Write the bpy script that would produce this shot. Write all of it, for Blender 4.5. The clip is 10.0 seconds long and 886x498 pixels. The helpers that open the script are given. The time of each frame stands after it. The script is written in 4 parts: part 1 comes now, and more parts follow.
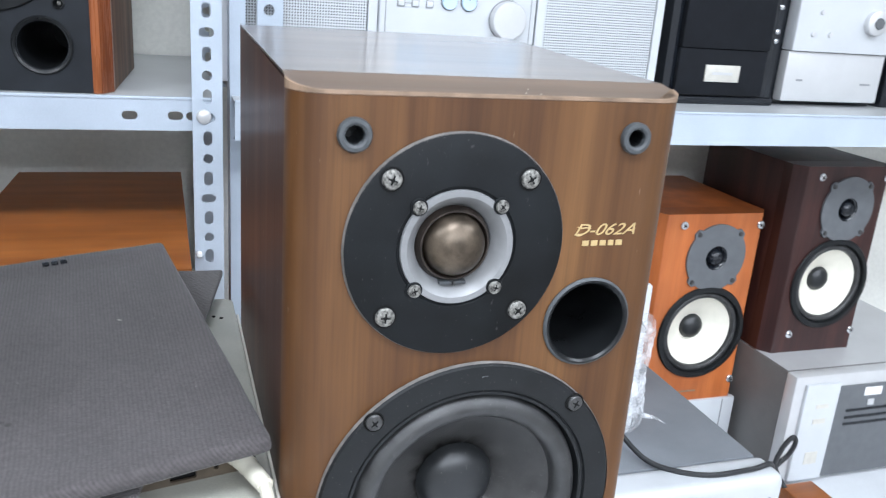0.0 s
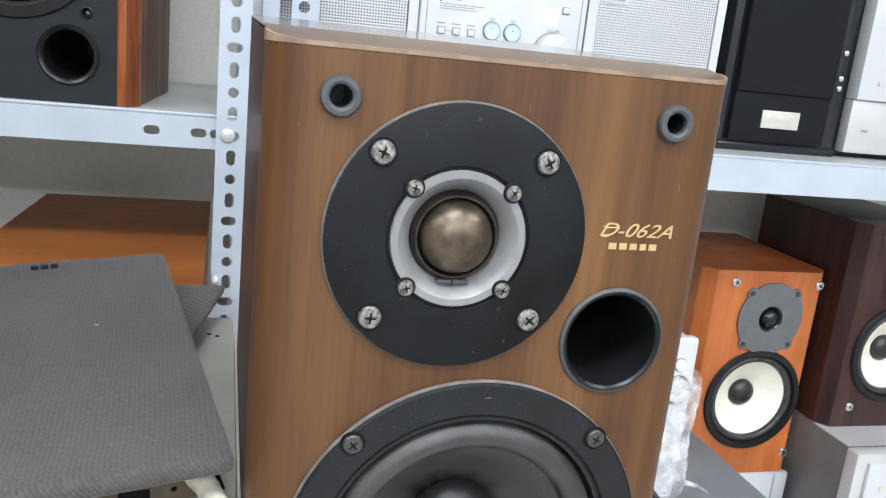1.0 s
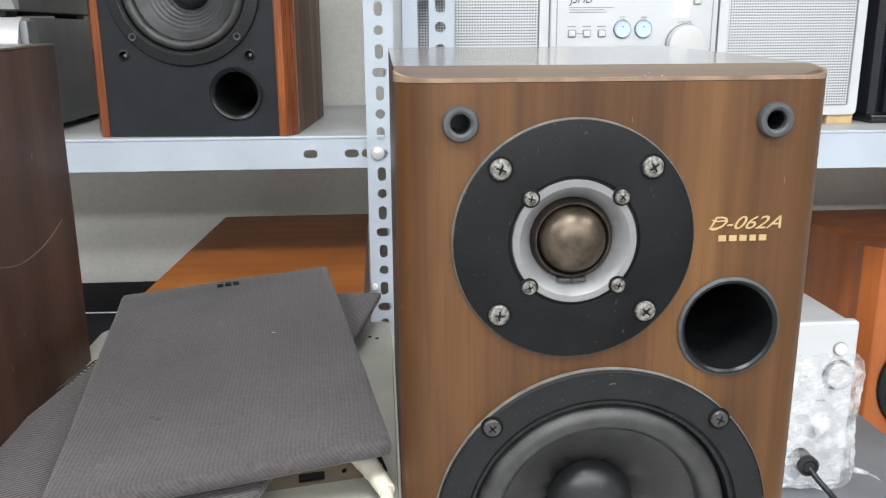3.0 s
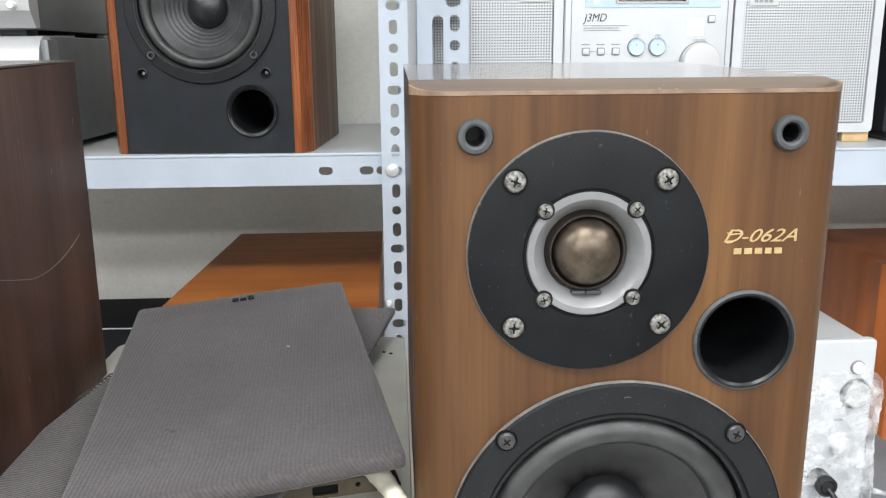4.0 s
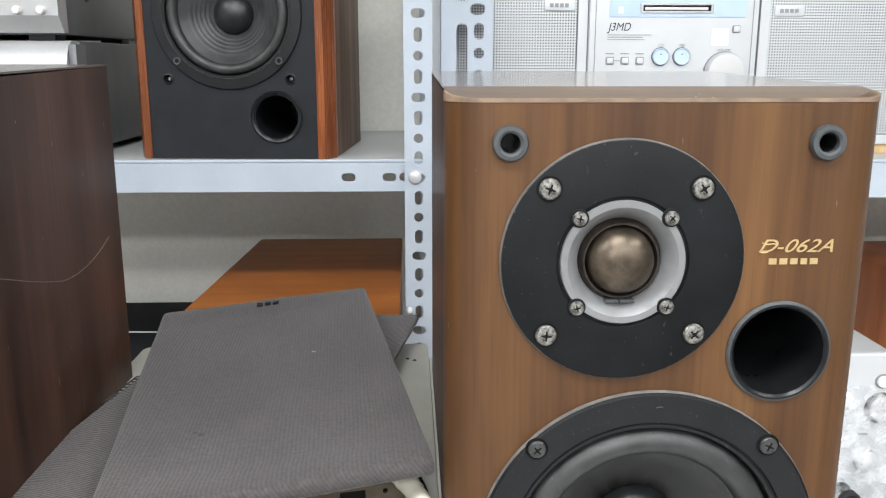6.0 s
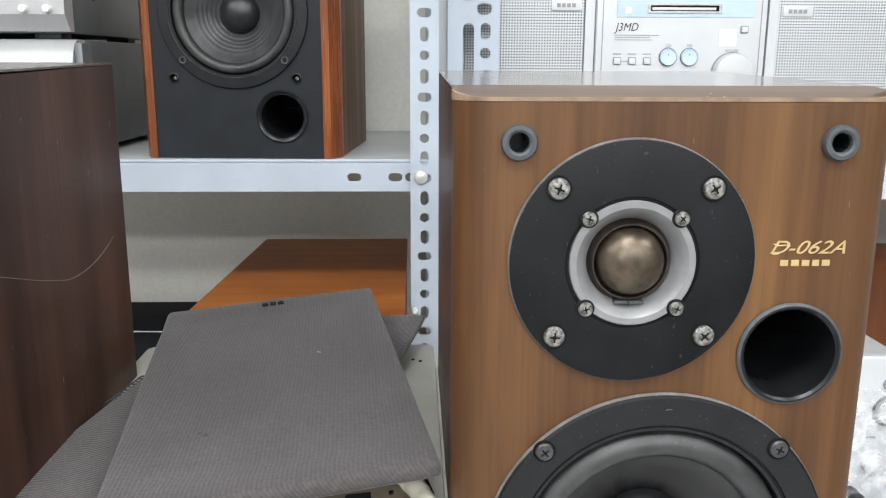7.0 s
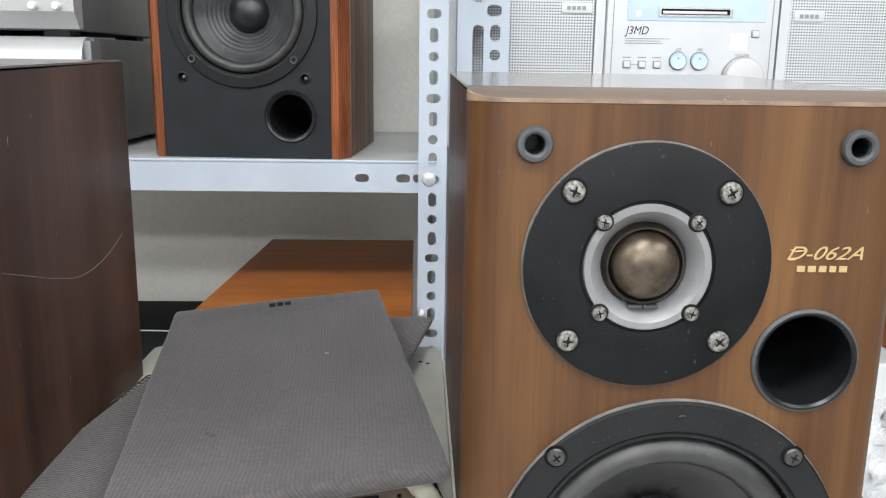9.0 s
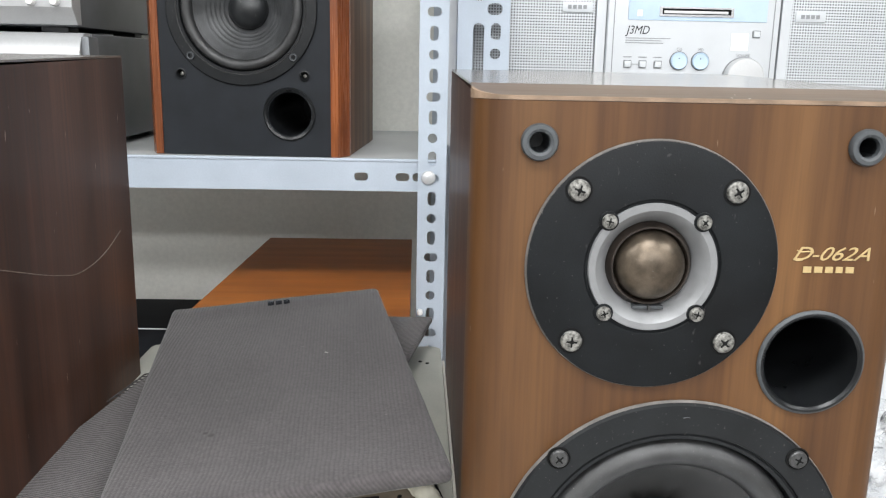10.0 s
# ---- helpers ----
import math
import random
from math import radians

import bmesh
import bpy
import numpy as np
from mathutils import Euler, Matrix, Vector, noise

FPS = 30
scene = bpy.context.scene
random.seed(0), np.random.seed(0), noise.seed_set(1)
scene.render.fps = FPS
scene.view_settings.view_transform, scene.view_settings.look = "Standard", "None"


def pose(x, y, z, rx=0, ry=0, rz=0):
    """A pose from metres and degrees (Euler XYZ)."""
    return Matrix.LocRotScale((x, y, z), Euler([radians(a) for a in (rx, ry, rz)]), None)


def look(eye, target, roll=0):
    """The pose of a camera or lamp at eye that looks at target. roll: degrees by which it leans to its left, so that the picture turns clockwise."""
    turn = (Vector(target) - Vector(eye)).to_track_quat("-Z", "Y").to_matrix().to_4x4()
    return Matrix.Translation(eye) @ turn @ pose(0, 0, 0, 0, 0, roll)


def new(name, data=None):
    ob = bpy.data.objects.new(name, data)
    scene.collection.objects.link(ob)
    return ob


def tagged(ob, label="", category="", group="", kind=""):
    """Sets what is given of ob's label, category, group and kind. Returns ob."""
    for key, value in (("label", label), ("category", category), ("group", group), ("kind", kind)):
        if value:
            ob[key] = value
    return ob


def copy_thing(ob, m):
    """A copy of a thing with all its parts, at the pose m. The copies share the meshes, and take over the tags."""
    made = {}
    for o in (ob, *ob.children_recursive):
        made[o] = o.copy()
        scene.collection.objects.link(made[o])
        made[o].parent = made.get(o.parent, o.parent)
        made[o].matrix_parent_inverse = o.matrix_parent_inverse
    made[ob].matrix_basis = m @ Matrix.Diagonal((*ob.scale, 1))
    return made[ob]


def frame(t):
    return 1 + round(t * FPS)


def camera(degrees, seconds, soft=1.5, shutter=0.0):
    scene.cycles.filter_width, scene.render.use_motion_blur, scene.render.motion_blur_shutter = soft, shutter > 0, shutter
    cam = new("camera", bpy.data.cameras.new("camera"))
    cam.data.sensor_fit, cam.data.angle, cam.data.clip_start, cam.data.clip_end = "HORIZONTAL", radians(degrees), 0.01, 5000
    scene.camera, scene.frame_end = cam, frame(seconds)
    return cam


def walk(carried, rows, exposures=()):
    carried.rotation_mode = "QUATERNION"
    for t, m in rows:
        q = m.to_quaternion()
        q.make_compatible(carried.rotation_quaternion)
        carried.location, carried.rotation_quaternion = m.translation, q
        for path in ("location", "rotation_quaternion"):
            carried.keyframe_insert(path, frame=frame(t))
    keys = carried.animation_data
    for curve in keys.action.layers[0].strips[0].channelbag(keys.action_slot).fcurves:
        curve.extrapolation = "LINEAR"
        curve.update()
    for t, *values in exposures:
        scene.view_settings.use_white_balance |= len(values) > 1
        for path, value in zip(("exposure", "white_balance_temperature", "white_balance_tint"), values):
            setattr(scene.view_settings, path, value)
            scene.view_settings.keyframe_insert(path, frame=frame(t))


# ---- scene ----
cam = camera(55.79, 10.0, soft=1.2, shutter=0.5)
PATH = [
    (0, (-0.16399, -0.39205, 1.1606), (0.46442, 1.40294, 0.54166), 4.342),
    (0.5, (-0.13574, -0.35475, 1.12744), (0.43214, 1.47584, 0.55608), 6.474),
    (1, (-0.12224, -0.34966, 1.11101), (0.39334, 1.52249, 0.63222), 5.94),
    (1.5, (-0.10338, -0.35461, 1.11346), (0.36592, 1.52319, 0.60985), 3.257),
    (2, (-0.09655, -0.37653, 1.12045), (0.33625, 1.50901, 0.61308), 2.006),
    (2.5, (-0.11172, -0.39238, 1.12488), (0.15143, 1.52522, 0.62132), 0.659),
    (2.7, (-0.11431, -0.39527, 1.12741), (0.06727, 1.53123, 0.62179), 0.006),
    (3.8, (-0.11207, -0.39892, 1.12643), (0.00242, 1.54212, 0.65819), -0.527),
    (4, (-0.11452, -0.39949, 1.12398), (-0.00485, 1.54481, 0.66828), -0.418),
    (4.5, (-0.11302, -0.40028, 1.12558), (-0.01598, 1.54754, 0.68224), -0.422),
    (5, (-0.11836, -0.39828, 1.12305), (-0.02933, 1.5497, 0.67871), -0.103),
    (5.5, (-0.12217, -0.39973, 1.1233), (-0.03934, 1.54942, 0.6829), -0.001),
    (7, (-0.12553, -0.39506, 1.12193), (-0.05893, 1.55594, 0.687), 0.204),
    (7.5, (-0.12612, -0.3942, 1.1213), (-0.05835, 1.55623, 0.684), 0.456),
    (8, (-0.12984, -0.39389, 1.12132), (-0.06718, 1.55731, 0.68672), 0.584),
    (8.5, (-0.13014, -0.39143, 1.12137), (-0.07086, 1.56061, 0.69004), 0.677),
    (9, (-0.13018, -0.39102, 1.12079), (-0.07112, 1.56136, 0.69102), 0.805),
    (9.5, (-0.13403, -0.38731, 1.11867), (-0.07243, 1.56541, 0.69078), 0.978),
    (10, (-0.13305, -0.38655, 1.11925), (-0.06605, 1.56545, 0.68889), 1.153),
]
walk(cam, [(t, look(eye, target, roll)) for t, eye, target, roll in PATH],
     [(0, 0.14, 5700, 10), (0.5, -0.14, 5850, 10), (1.0, 0.06, 6080, 10), (2.0, -0.04, 6260, 10), (4.0, 0.06, 6320, 10), (5.0, -0.01, 6320, 10), (8.0, 0.0, 6300, 10), (10, 0.01, 6300, 10)])


# ---------- light ----------
world = bpy.data.worlds.new("world")
scene.world = world
world.use_nodes = True
world.node_tree.nodes["Background"].inputs[0].default_value = (0.75, 0.82, 0.9, 1)
world.node_tree.nodes["Background"].inputs[1].default_value = 0.15


def tube_light(name, x, y, z, length, width, watts, color):
    data = bpy.data.lights.new(name, "AREA")
    data.shape, data.size, data.size_y = "RECTANGLE", length, width
    data.energy, data.color = watts, color
    ob = new(name, data)
    ob.location = (x, y, z)
    return ob


COOL = (0.975, 0.97, 0.955)
CEIL = 2.6
LAMPS = [(-0.15, -0.9, 0.62, 30), (-1.75, -0.9, 1.25, 36), (1.55, -0.9, 1.25, 34), (-0.9, -2.7, 1.25, 44), (0.8, -2.7, 1.25, 42),
         (-1.5, -4.1, 1.25, 86), (0.2, -4.1, 1.25, 86), (1.9, -4.1, 1.25, 86)]
for lx, ly, ll, watts in LAMPS:
    tube_light("tube_lamp", lx, ly, CEIL - 0.085, ll, 0.5, watts, COOL)


# ---------- materials ----------
def shader(name, rough=0.5, metal=0.0):
    m = bpy.data.materials.new(name)
    m.use_nodes = True
    b = m.node_tree.nodes["Principled BSDF"]
    b.inputs["Roughness"].default_value = rough
    b.inputs["Metallic"].default_value = metal
    return m, m.node_tree, b


def coords(nt, scale, kind="Object"):
    tc = nt.nodes.new("ShaderNodeTexCoord")
    mp = nt.nodes.new("ShaderNodeMapping")
    mp.inputs["Scale"].default_value = scale
    nt.links.new(tc.outputs[kind], mp.inputs[0])
    return mp.outputs[0]


def noise_tex(nt, vec, scale, detail=4, rough=0.55):
    n = nt.nodes.new("ShaderNodeTexNoise")
    n.inputs["Scale"].default_value = scale
    n.inputs["Detail"].default_value = detail
    n.inputs["Roughness"].default_value = rough
    nt.links.new(vec, n.inputs["Vector"])
    return n.outputs["Fac"]


def ramp(nt, fac, stops):
    r = nt.nodes.new("ShaderNodeValToRGB")
    while len(r.color_ramp.elements) < len(stops):
        r.color_ramp.elements.new(0.5)
    for e, (p, c) in zip(r.color_ramp.elements, stops):
        e.position, e.color = p, (*c, 1)
    nt.links.new(fac, r.inputs[0])
    return r.outputs[0]


def mix(nt, fac, a, b, mode="MIX"):
    n = nt.nodes.new("ShaderNodeMix")
    n.data_type, n.blend_type = "RGBA", mode
    for sock, v in ((n.inputs[0], fac), (n.inputs[6], a), (n.inputs[7], b)):
        if hasattr(v, "is_linked"):
            nt.links.new(v, sock)
        elif isinstance(v, tuple):
            sock.default_value = (*v, 1)
        else:
            sock.default_value = v
    return n.outputs[2]


def bump(nt, b, height, strength, dist):
    n = nt.nodes.new("ShaderNodeBump")
    n.inputs["Strength"].default_value, n.inputs["Distance"].default_value = strength, dist
    nt.links.new(height, n.inputs["Height"])
    nt.links.new(n.outputs[0], b.inputs["Normal"])


def rough_from(nt, b, fac, lo, hi):
    n = nt.nodes.new("ShaderNodeMapRange")
    n.inputs["To Min"].default_value, n.inputs["To Max"].default_value = lo, hi
    nt.links.new(fac, n.inputs["Value"])
    nt.links.new(n.outputs[0], b.inputs["Roughness"])


def scaled(c, k):
    return tuple(min(1.0, v * k) for v in c)


def plain(name, color, rough=0.5, metal=0.0, vary=0.18, size=30.0, grain=0.12, bumpy=0.1, dust=0.0):
    """A surface with soft blotches, fine grain and, where asked, pale dust specks."""
    m, nt, b = shader(name, rough, metal)
    v = coords(nt, (1, 1, 1))
    big = noise_tex(nt, v, size, 3)
    fine = noise_tex(nt, v, size * 40, 2)
    c = ramp(nt, big, [(0.3, scaled(color, 1 - vary)), (0.7, scaled(color, 1 + vary))])
    g = ramp(nt, fine, [(0.3, (1 - grain,) * 3), (0.7, (1.0,) * 3)])
    c = mix(nt, 1.0, c, g, "MULTIPLY")
    if dust:
        d = noise_tex(nt, v, 900, 1)
        spots = ramp(nt, d, [(0.735, (0, 0, 0)), (0.80, (dust, dust, dust))])
        c = mix(nt, spots, c, (0.45, 0.43, 0.4))
        scuffs = ramp(nt, noise_tex(nt, coords(nt, (1, 1, 0.45)), 240, 2, 0.7), [(0.70, (0, 0, 0)), (0.78, (dust * 0.5,) * 3)])
        c = mix(nt, scuffs, c, (0.30, 0.29, 0.28))
    nt.links.new(c, b.inputs["Base Color"])
    rough_from(nt, b, big, max(0.03, rough - 0.07), min(1, rough + 0.07))
    if bumpy:
        bump(nt, b, fine, bumpy, 0.0004)
    return m


def wood(name, dark, mid, light, rough=0.42, stretch=(1, 1, 0.045), scratch=0.5, streak=0.6):
    """Veneer with long grain along local z, pores and a few pale scratches."""
    m, nt, b = shader(name, rough)
    v = coords(nt, stretch)
    bands = noise_tex(nt, v, 34, 3, 0.5)
    fibre = noise_tex(nt, v, 330, 3, 0.6)
    v2 = coords(nt, (1, 1, 0.3))
    cloud = noise_tex(nt, v2, 9, 3)
    c = ramp(nt, bands, [(0.30, dark), (0.5, mid), (0.70, light)])
    f = ramp(nt, fibre, [(0.33, (0.50, 0.45, 0.42)), (0.58, (1, 1, 1))])
    c = mix(nt, streak, c, f, "MULTIPLY")
    slow = tuple(0.3 if k < 0.5 else 1.0 for k in stretch)
    wide = ramp(nt, noise_tex(nt, coords(nt, slow), 16, 3), [(0.30, (0.70, 0.66, 0.62)), (0.70, (1.16, 1.14, 1.06))])
    c = mix(nt, 0.85, c, wide, "MULTIPLY")
    k = ramp(nt, cloud, [(0.3, (0.78, 0.76, 0.75)), (0.7, (1.0, 1.0, 1.0))])
    c = mix(nt, 1.0, c, k, "MULTIPLY")
    if scratch:
        s = noise_tex(nt, coords(nt, (1, 1, 0.2)), 330, 1)
        s = ramp(nt, s, [(0.77, (0, 0, 0)), (0.82, (scratch, scratch, scratch))])
        c = mix(nt, s, c, (0.42, 0.34, 0.27))
    nt.links.new(c, b.inputs["Base Color"])
    rough_from(nt, b, fibre, rough - 0.06, rough + 0.12)
    bump(nt, b, fibre, 0.12, 0.0003)
    return m


def cloth(name, color, turn=0.0, ribs=250, depth=0.6):
    """Tight ribbed speaker cloth."""
    m, nt, b = shader(name, 0.92)
    v = coords(nt, (1, 1, 1))
    w = nt.nodes.new("ShaderNodeTexWave")
    w.inputs["Scale"].default_value, w.inputs["Distortion"].default_value = ribs, 0.3
    w.inputs["Detail"].default_value = 1
    w.bands_direction = "X"
    rib_at = coords(nt, (1, 1, 1))
    rib_at.node.inputs["Rotation"].default_value = (0, 0.6, radians(turn))
    nt.links.new(rib_at, w.inputs["Vector"])
    h = nt.nodes.new("ShaderNodeMath")
    h.operation = "MULTIPLY_ADD"
    nt.links.new(w.outputs["Fac"], h.inputs[0])
    h.inputs[1].default_value = 0.7
    nt.links.new(noise_tex(nt, v, 700, 2), h.inputs[2])
    big = noise_tex(nt, v, 14, 4)
    c = ramp(nt, big, [(0.3, scaled(color, 0.84)), (0.72, scaled(color, 1.18))])
    t = ramp(nt, h.outputs[0], [(0.40, (0.80, 0.80, 0.80)), (1.0, (1.13, 1.13, 1.13))])
    c = mix(nt, 1.0, c, t, "MULTIPLY")
    fleck = ramp(nt, noise_tex(nt, v, 380, 3), [(0.35, (0.8, 0.8, 0.8)), (0.65, (1.15, 1.15, 1.15))])
    c = mix(nt, 1.0, c, fleck, "MULTIPLY")
    lint = ramp(nt, noise_tex(nt, v, 260, 1), [(0.79, (0, 0, 0)), (0.83, (0.3, 0.3, 0.3))])
    c = mix(nt, lint, c, (0.5, 0.48, 0.46))
    nt.links.new(c, b.inputs["Base Color"])
    b.inputs["Sheen Weight"].default_value = 0.15
    bump(nt, b, h.outputs[0], depth, 0.0006)
    return m


def perforated(name, pitch, radius):
    """White sheet metal with a square grid of fine dark holes on local x and z."""
    m, nt, b = shader(name, 0.4, 0.0)
    v = coords(nt, (1 / pitch, 1 / pitch, 1 / pitch))
    fr = nt.nodes.new("ShaderNodeVectorMath")
    fr.operation = "FRACTION"
    nt.links.new(v, fr.inputs[0])
    su = nt.nodes.new("ShaderNodeVectorMath")
    su.operation = "SUBTRACT"
    su.inputs[1].default_value = (0.5, 0.5, 0.5)
    nt.links.new(fr.outputs[0], su.inputs[0])
    fl = nt.nodes.new("ShaderNodeVectorMath")
    fl.operation = "MULTIPLY"
    fl.inputs[1].default_value = (1, 0, 1)
    nt.links.new(su.outputs[0], fl.inputs[0])
    ln = nt.nodes.new("ShaderNodeVectorMath")
    ln.operation = "LENGTH"
    nt.links.new(fl.outputs[0], ln.inputs[0])
    c = ramp(nt, ln.outputs["Value"], [(radius, (0.03, 0.033, 0.036)), (radius + 0.07, (0.56, 0.58, 0.60))])
    nt.links.new(c, b.inputs["Base Color"])
    bump(nt, b, ln.outputs["Value"], 0.4, 0.0006)
    return m


def gloss(mat, specular, coat=0.0, coat_rough=0.1):
    b = mat.node_tree.nodes["Principled BSDF"]
    b.inputs["Specular IOR Level"].default_value = specular
    b.inputs["Coat Weight"].default_value, b.inputs["Coat Roughness"].default_value = coat, coat_rough


WALNUT = wood("walnut_veneer", (0.062, 0.0250, 0.0085), (0.105, 0.0470, 0.0152), (0.160, 0.0780, 0.0270), 0.42, (1, 1, 0.03), 0.5, 0.42)
LACQUER_STRIP = wood("pale_walnut_strip", (0.098, 0.064, 0.045), (0.135, 0.092, 0.066), (0.175, 0.122, 0.09), 0.38, (0.05, 1, 1), 0.35, 0.4)
# walnut for the cabinet sides, its colour lowered to carry their shade
WALNUT_SHADED = wood("shaded_walnut_veneer", (0.042, 0.0182, 0.0112), (0.070, 0.0315, 0.0200), (0.112, 0.0545, 0.0365), 0.45, (1, 1, 0.03), 0.8, 0.8)
PALE_VENEER = plain("pale_veneer", (0.24, 0.165, 0.11), 0.6, 0, 0.35, 60, 0.2)
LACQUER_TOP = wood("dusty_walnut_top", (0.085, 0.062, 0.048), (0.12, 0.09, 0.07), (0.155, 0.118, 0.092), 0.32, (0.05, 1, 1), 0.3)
gloss(LACQUER_TOP, 0.5, 0.9, 0.14)
gloss(WALNUT, 0.38, 0.08, 0.35)
gloss(WALNUT_SHADED, 0.3, 0.14, 0.15)
CHERRY = wood("cherry_trim", (0.13, 0.034, 0.010), (0.22, 0.062, 0.017), (0.32, 0.105, 0.032), 0.24, (1, 1, 0.03), 0.0, 0.7)
OAK_DARK = wood("brown_oak_side", (0.10, 0.054, 0.032), (0.20, 0.115, 0.072), (0.32, 0.20, 0.13), 0.5, (1, 1, 0.03), 0, 0.9)
TEAK = wood("teak_veneer", (0.30, 0.095, 0.018), (0.38, 0.128, 0.025), (0.44, 0.16, 0.036), 0.38, (0.04, 1, 1), 0, 0.35)
ORANGE = wood("orange_cherry_veneer", (0.44, 0.125, 0.032), (0.50, 0.150, 0.040), (0.55, 0.175, 0.050), 0.35, (1, 1, 0.05), 0, 0.2)
ROSEWOOD = wood("rosewood_veneer", (0.022, 0.010, 0.010), (0.045, 0.018, 0.017), (0.07, 0.028, 0.025), 0.3, (1, 1, 0.04), 0)
BLACK_PLATE = plain("matt_black_plate", (0.0058, 0.0070, 0.0082), 0.55, 0, 0.45, 30, 0.3, 0.2, 0.3)
BLACK_RING = plain("black_plastic_ring", (0.0100, 0.0112, 0.0124), 0.46, 0, 0.2, 50, 0.2, 0.1, 0.3)
RUBBER = plain("rubber_surround", (0.036, 0.0365, 0.037), 0.34, 0, 0.4, 70, 0.3, 0.4, 0.35)
CONE = plain("dark_cone", (0.027, 0.0264, 0.0258), 0.45, 0, 0.45, 55, 0.3, 0.35, 0.4)
CONE_GREY = plain("grey_pulp_cone", (0.046, 0.048, 0.050), 0.33, 0, 0.4, 45, 0.35, 0.5)
CAP = plain("dust_cap_black", (0.014, 0.0155, 0.017), 0.36, 0, 0.2, 50, 0.2, 0.1, 0.3)
PORT = plain("port_black", (0.010, 0.011, 0.012), 0.3, 0, 0.2, 60, 0.1, 0.05)
GREY_RUBBER = plain("grey_rubber", (0.060, 0.066, 0.071), 0.55, 0, 0.2, 200, 0.2)
HORN_RIM = plain("grey_horn_rim", (0.20, 0.203, 0.207), 0.42, 0.0, 0.1, 80, 0.1, 0.05)
HORN = plain("grey_horn", (0.22, 0.223, 0.227), 0.36, 0.1, 0.1, 80, 0.1, 0.05)
DOME = plain("bronze_dome", (0.118, 0.094, 0.070), 0.36, 0.8, 0.55, 90, 0.3, 0.12, 0.15)
BRONZE_DARK = plain("dark_bronze_film", (0.035, 0.027, 0.022), 0.3, 0.3, 0.4, 90, 0.3, 0.2, 0.4)
SCRATCHED = plain("scratched_veneer", (0.20, 0.16, 0.13), 0.7, 0, 0.5, 300, 0.4, 0)
STAIN = plain("faint_stain", (0.055, 0.05, 0.05), 0.9, 0, 0.2, 60, 0.2, 0)
# pale rim colour: edge dust together with the painted rim highlight
DUSTY_LIT = plain("dusty_lit_edge", (0.15, 0.14, 0.13), 0.8, 0, 0.3, 120, 0.3, 0.3)
SCREW = plain("aged_screw_metal", (0.27, 0.265, 0.245), 0.5, 0.75, 0.85, 420, 0.3, 0.1)
SCREW_DARK = plain("blackened_screw", (0.09, 0.09, 0.09), 0.4, 0.6, 0.3, 300, 0.3, 0.1)
CHROME = plain("bright_screw_metal", (0.75, 0.76, 0.78), 0.22, 0.9, 0.1, 300, 0.1, 0)
# near-black that paints the shade in gaps and recesses; also a board and stain
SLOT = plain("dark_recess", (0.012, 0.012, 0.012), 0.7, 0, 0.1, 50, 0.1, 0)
GOLD = plain("gold_print", (0.55, 0.41, 0.20), 0.4, 0.3, 0.1, 200, 0.1, 0)
BLUEPAINT = plain("pale_blue_grey_paint", (0.44, 0.495, 0.565), 0.42, 0, 0.06, 12, 0.06, 0.08)
DECKPAINT = plain("grey_shelf_deck", (0.46, 0.475, 0.48), 0.38, 0, 0.1, 10, 0.08, 0.08)
PLASTER = plain("cream_wall_plaster", (0.87, 0.86, 0.80), 0.85, 0, 0.05, 4, 0.08, 0.25)
CEILING = plain("white_ceiling", (0.84, 0.85, 0.84), 0.9, 0, 0.04, 5, 0.05, 0.1)
WALLGREY = plain("grey_wall_paint", (0.42, 0.42, 0.41), 0.85, 0, 0.06, 4, 0.08, 0.2)
FLOOR = plain("grey_vinyl", (0.30, 0.29, 0.28), 0.5, 0, 0.15, 4, 0.1, 0.1)
BAFFLE = plain("charcoal_baffle", (0.012, 0.0145, 0.0185), 0.52, 0, 0.25, 30, 0.3, 0.35, 0.12)
AMP_SILVER = plain("brushed_silver", (0.47, 0.475, 0.48), 0.42, 0.3, 0.05, 15, 0.08, 0.05)
CHARCOAL_METAL = plain("charcoal_sheet_metal", (0.17, 0.18, 0.19), 0.42, 0.3, 0.15, 20, 0.2, 0.2)
SILVER = plain("satin_silver", (0.62, 0.625, 0.63), 0.4, 0.35, 0.05, 15, 0.05, 0.05)
WHITE_PLASTIC = plain("silver_white_plastic", (0.58, 0.60, 0.62), 0.38, 0.1, 0.04, 15, 0.03, 0)
SKY_BLUE = plain("pale_blue_plastic", (0.52, 0.65, 0.79), 0.3, 0, 0.06, 30, 0.05, 0)
BLACK_GLOSS = plain("black_gloss", (0.010, 0.012, 0.016), 0.22, 0, 0.15, 20, 0.1, 0)
BLACK_CLOTH = plain("black_cloth", (0.011, 0.0125, 0.016), 0.85, 0, 0.2, 60, 0.4, 0.4)
PAPER = plain("paper_cone", (0.80, 0.77, 0.66), 0.6, 0, 0.05, 40, 0.06, 0.2)
GREY_FACE = plain("grey_plastic", (0.115, 0.122, 0.13), 0.5, 0, 0.1, 50, 0.1, 0.1)
BADGE = plain("cream_badge", (0.62, 0.60, 0.54), 0.4, 0.2, 0.06, 100, 0.05, 0)
SLATE = plain("slate_grey_top", (0.21, 0.225, 0.245), 0.5, 0.1, 0.1, 14, 0.12, 0.1)
TAUPE = plain("taupe_side_metal", (0.16, 0.155, 0.15), 0.5, 0.2, 0.12, 15, 0.1, 0.1)
BEIGE = plain("beige_chassis", (0.40, 0.395, 0.345), 0.5, 0, 0.1, 20, 0.1, 0.1, 0.2)
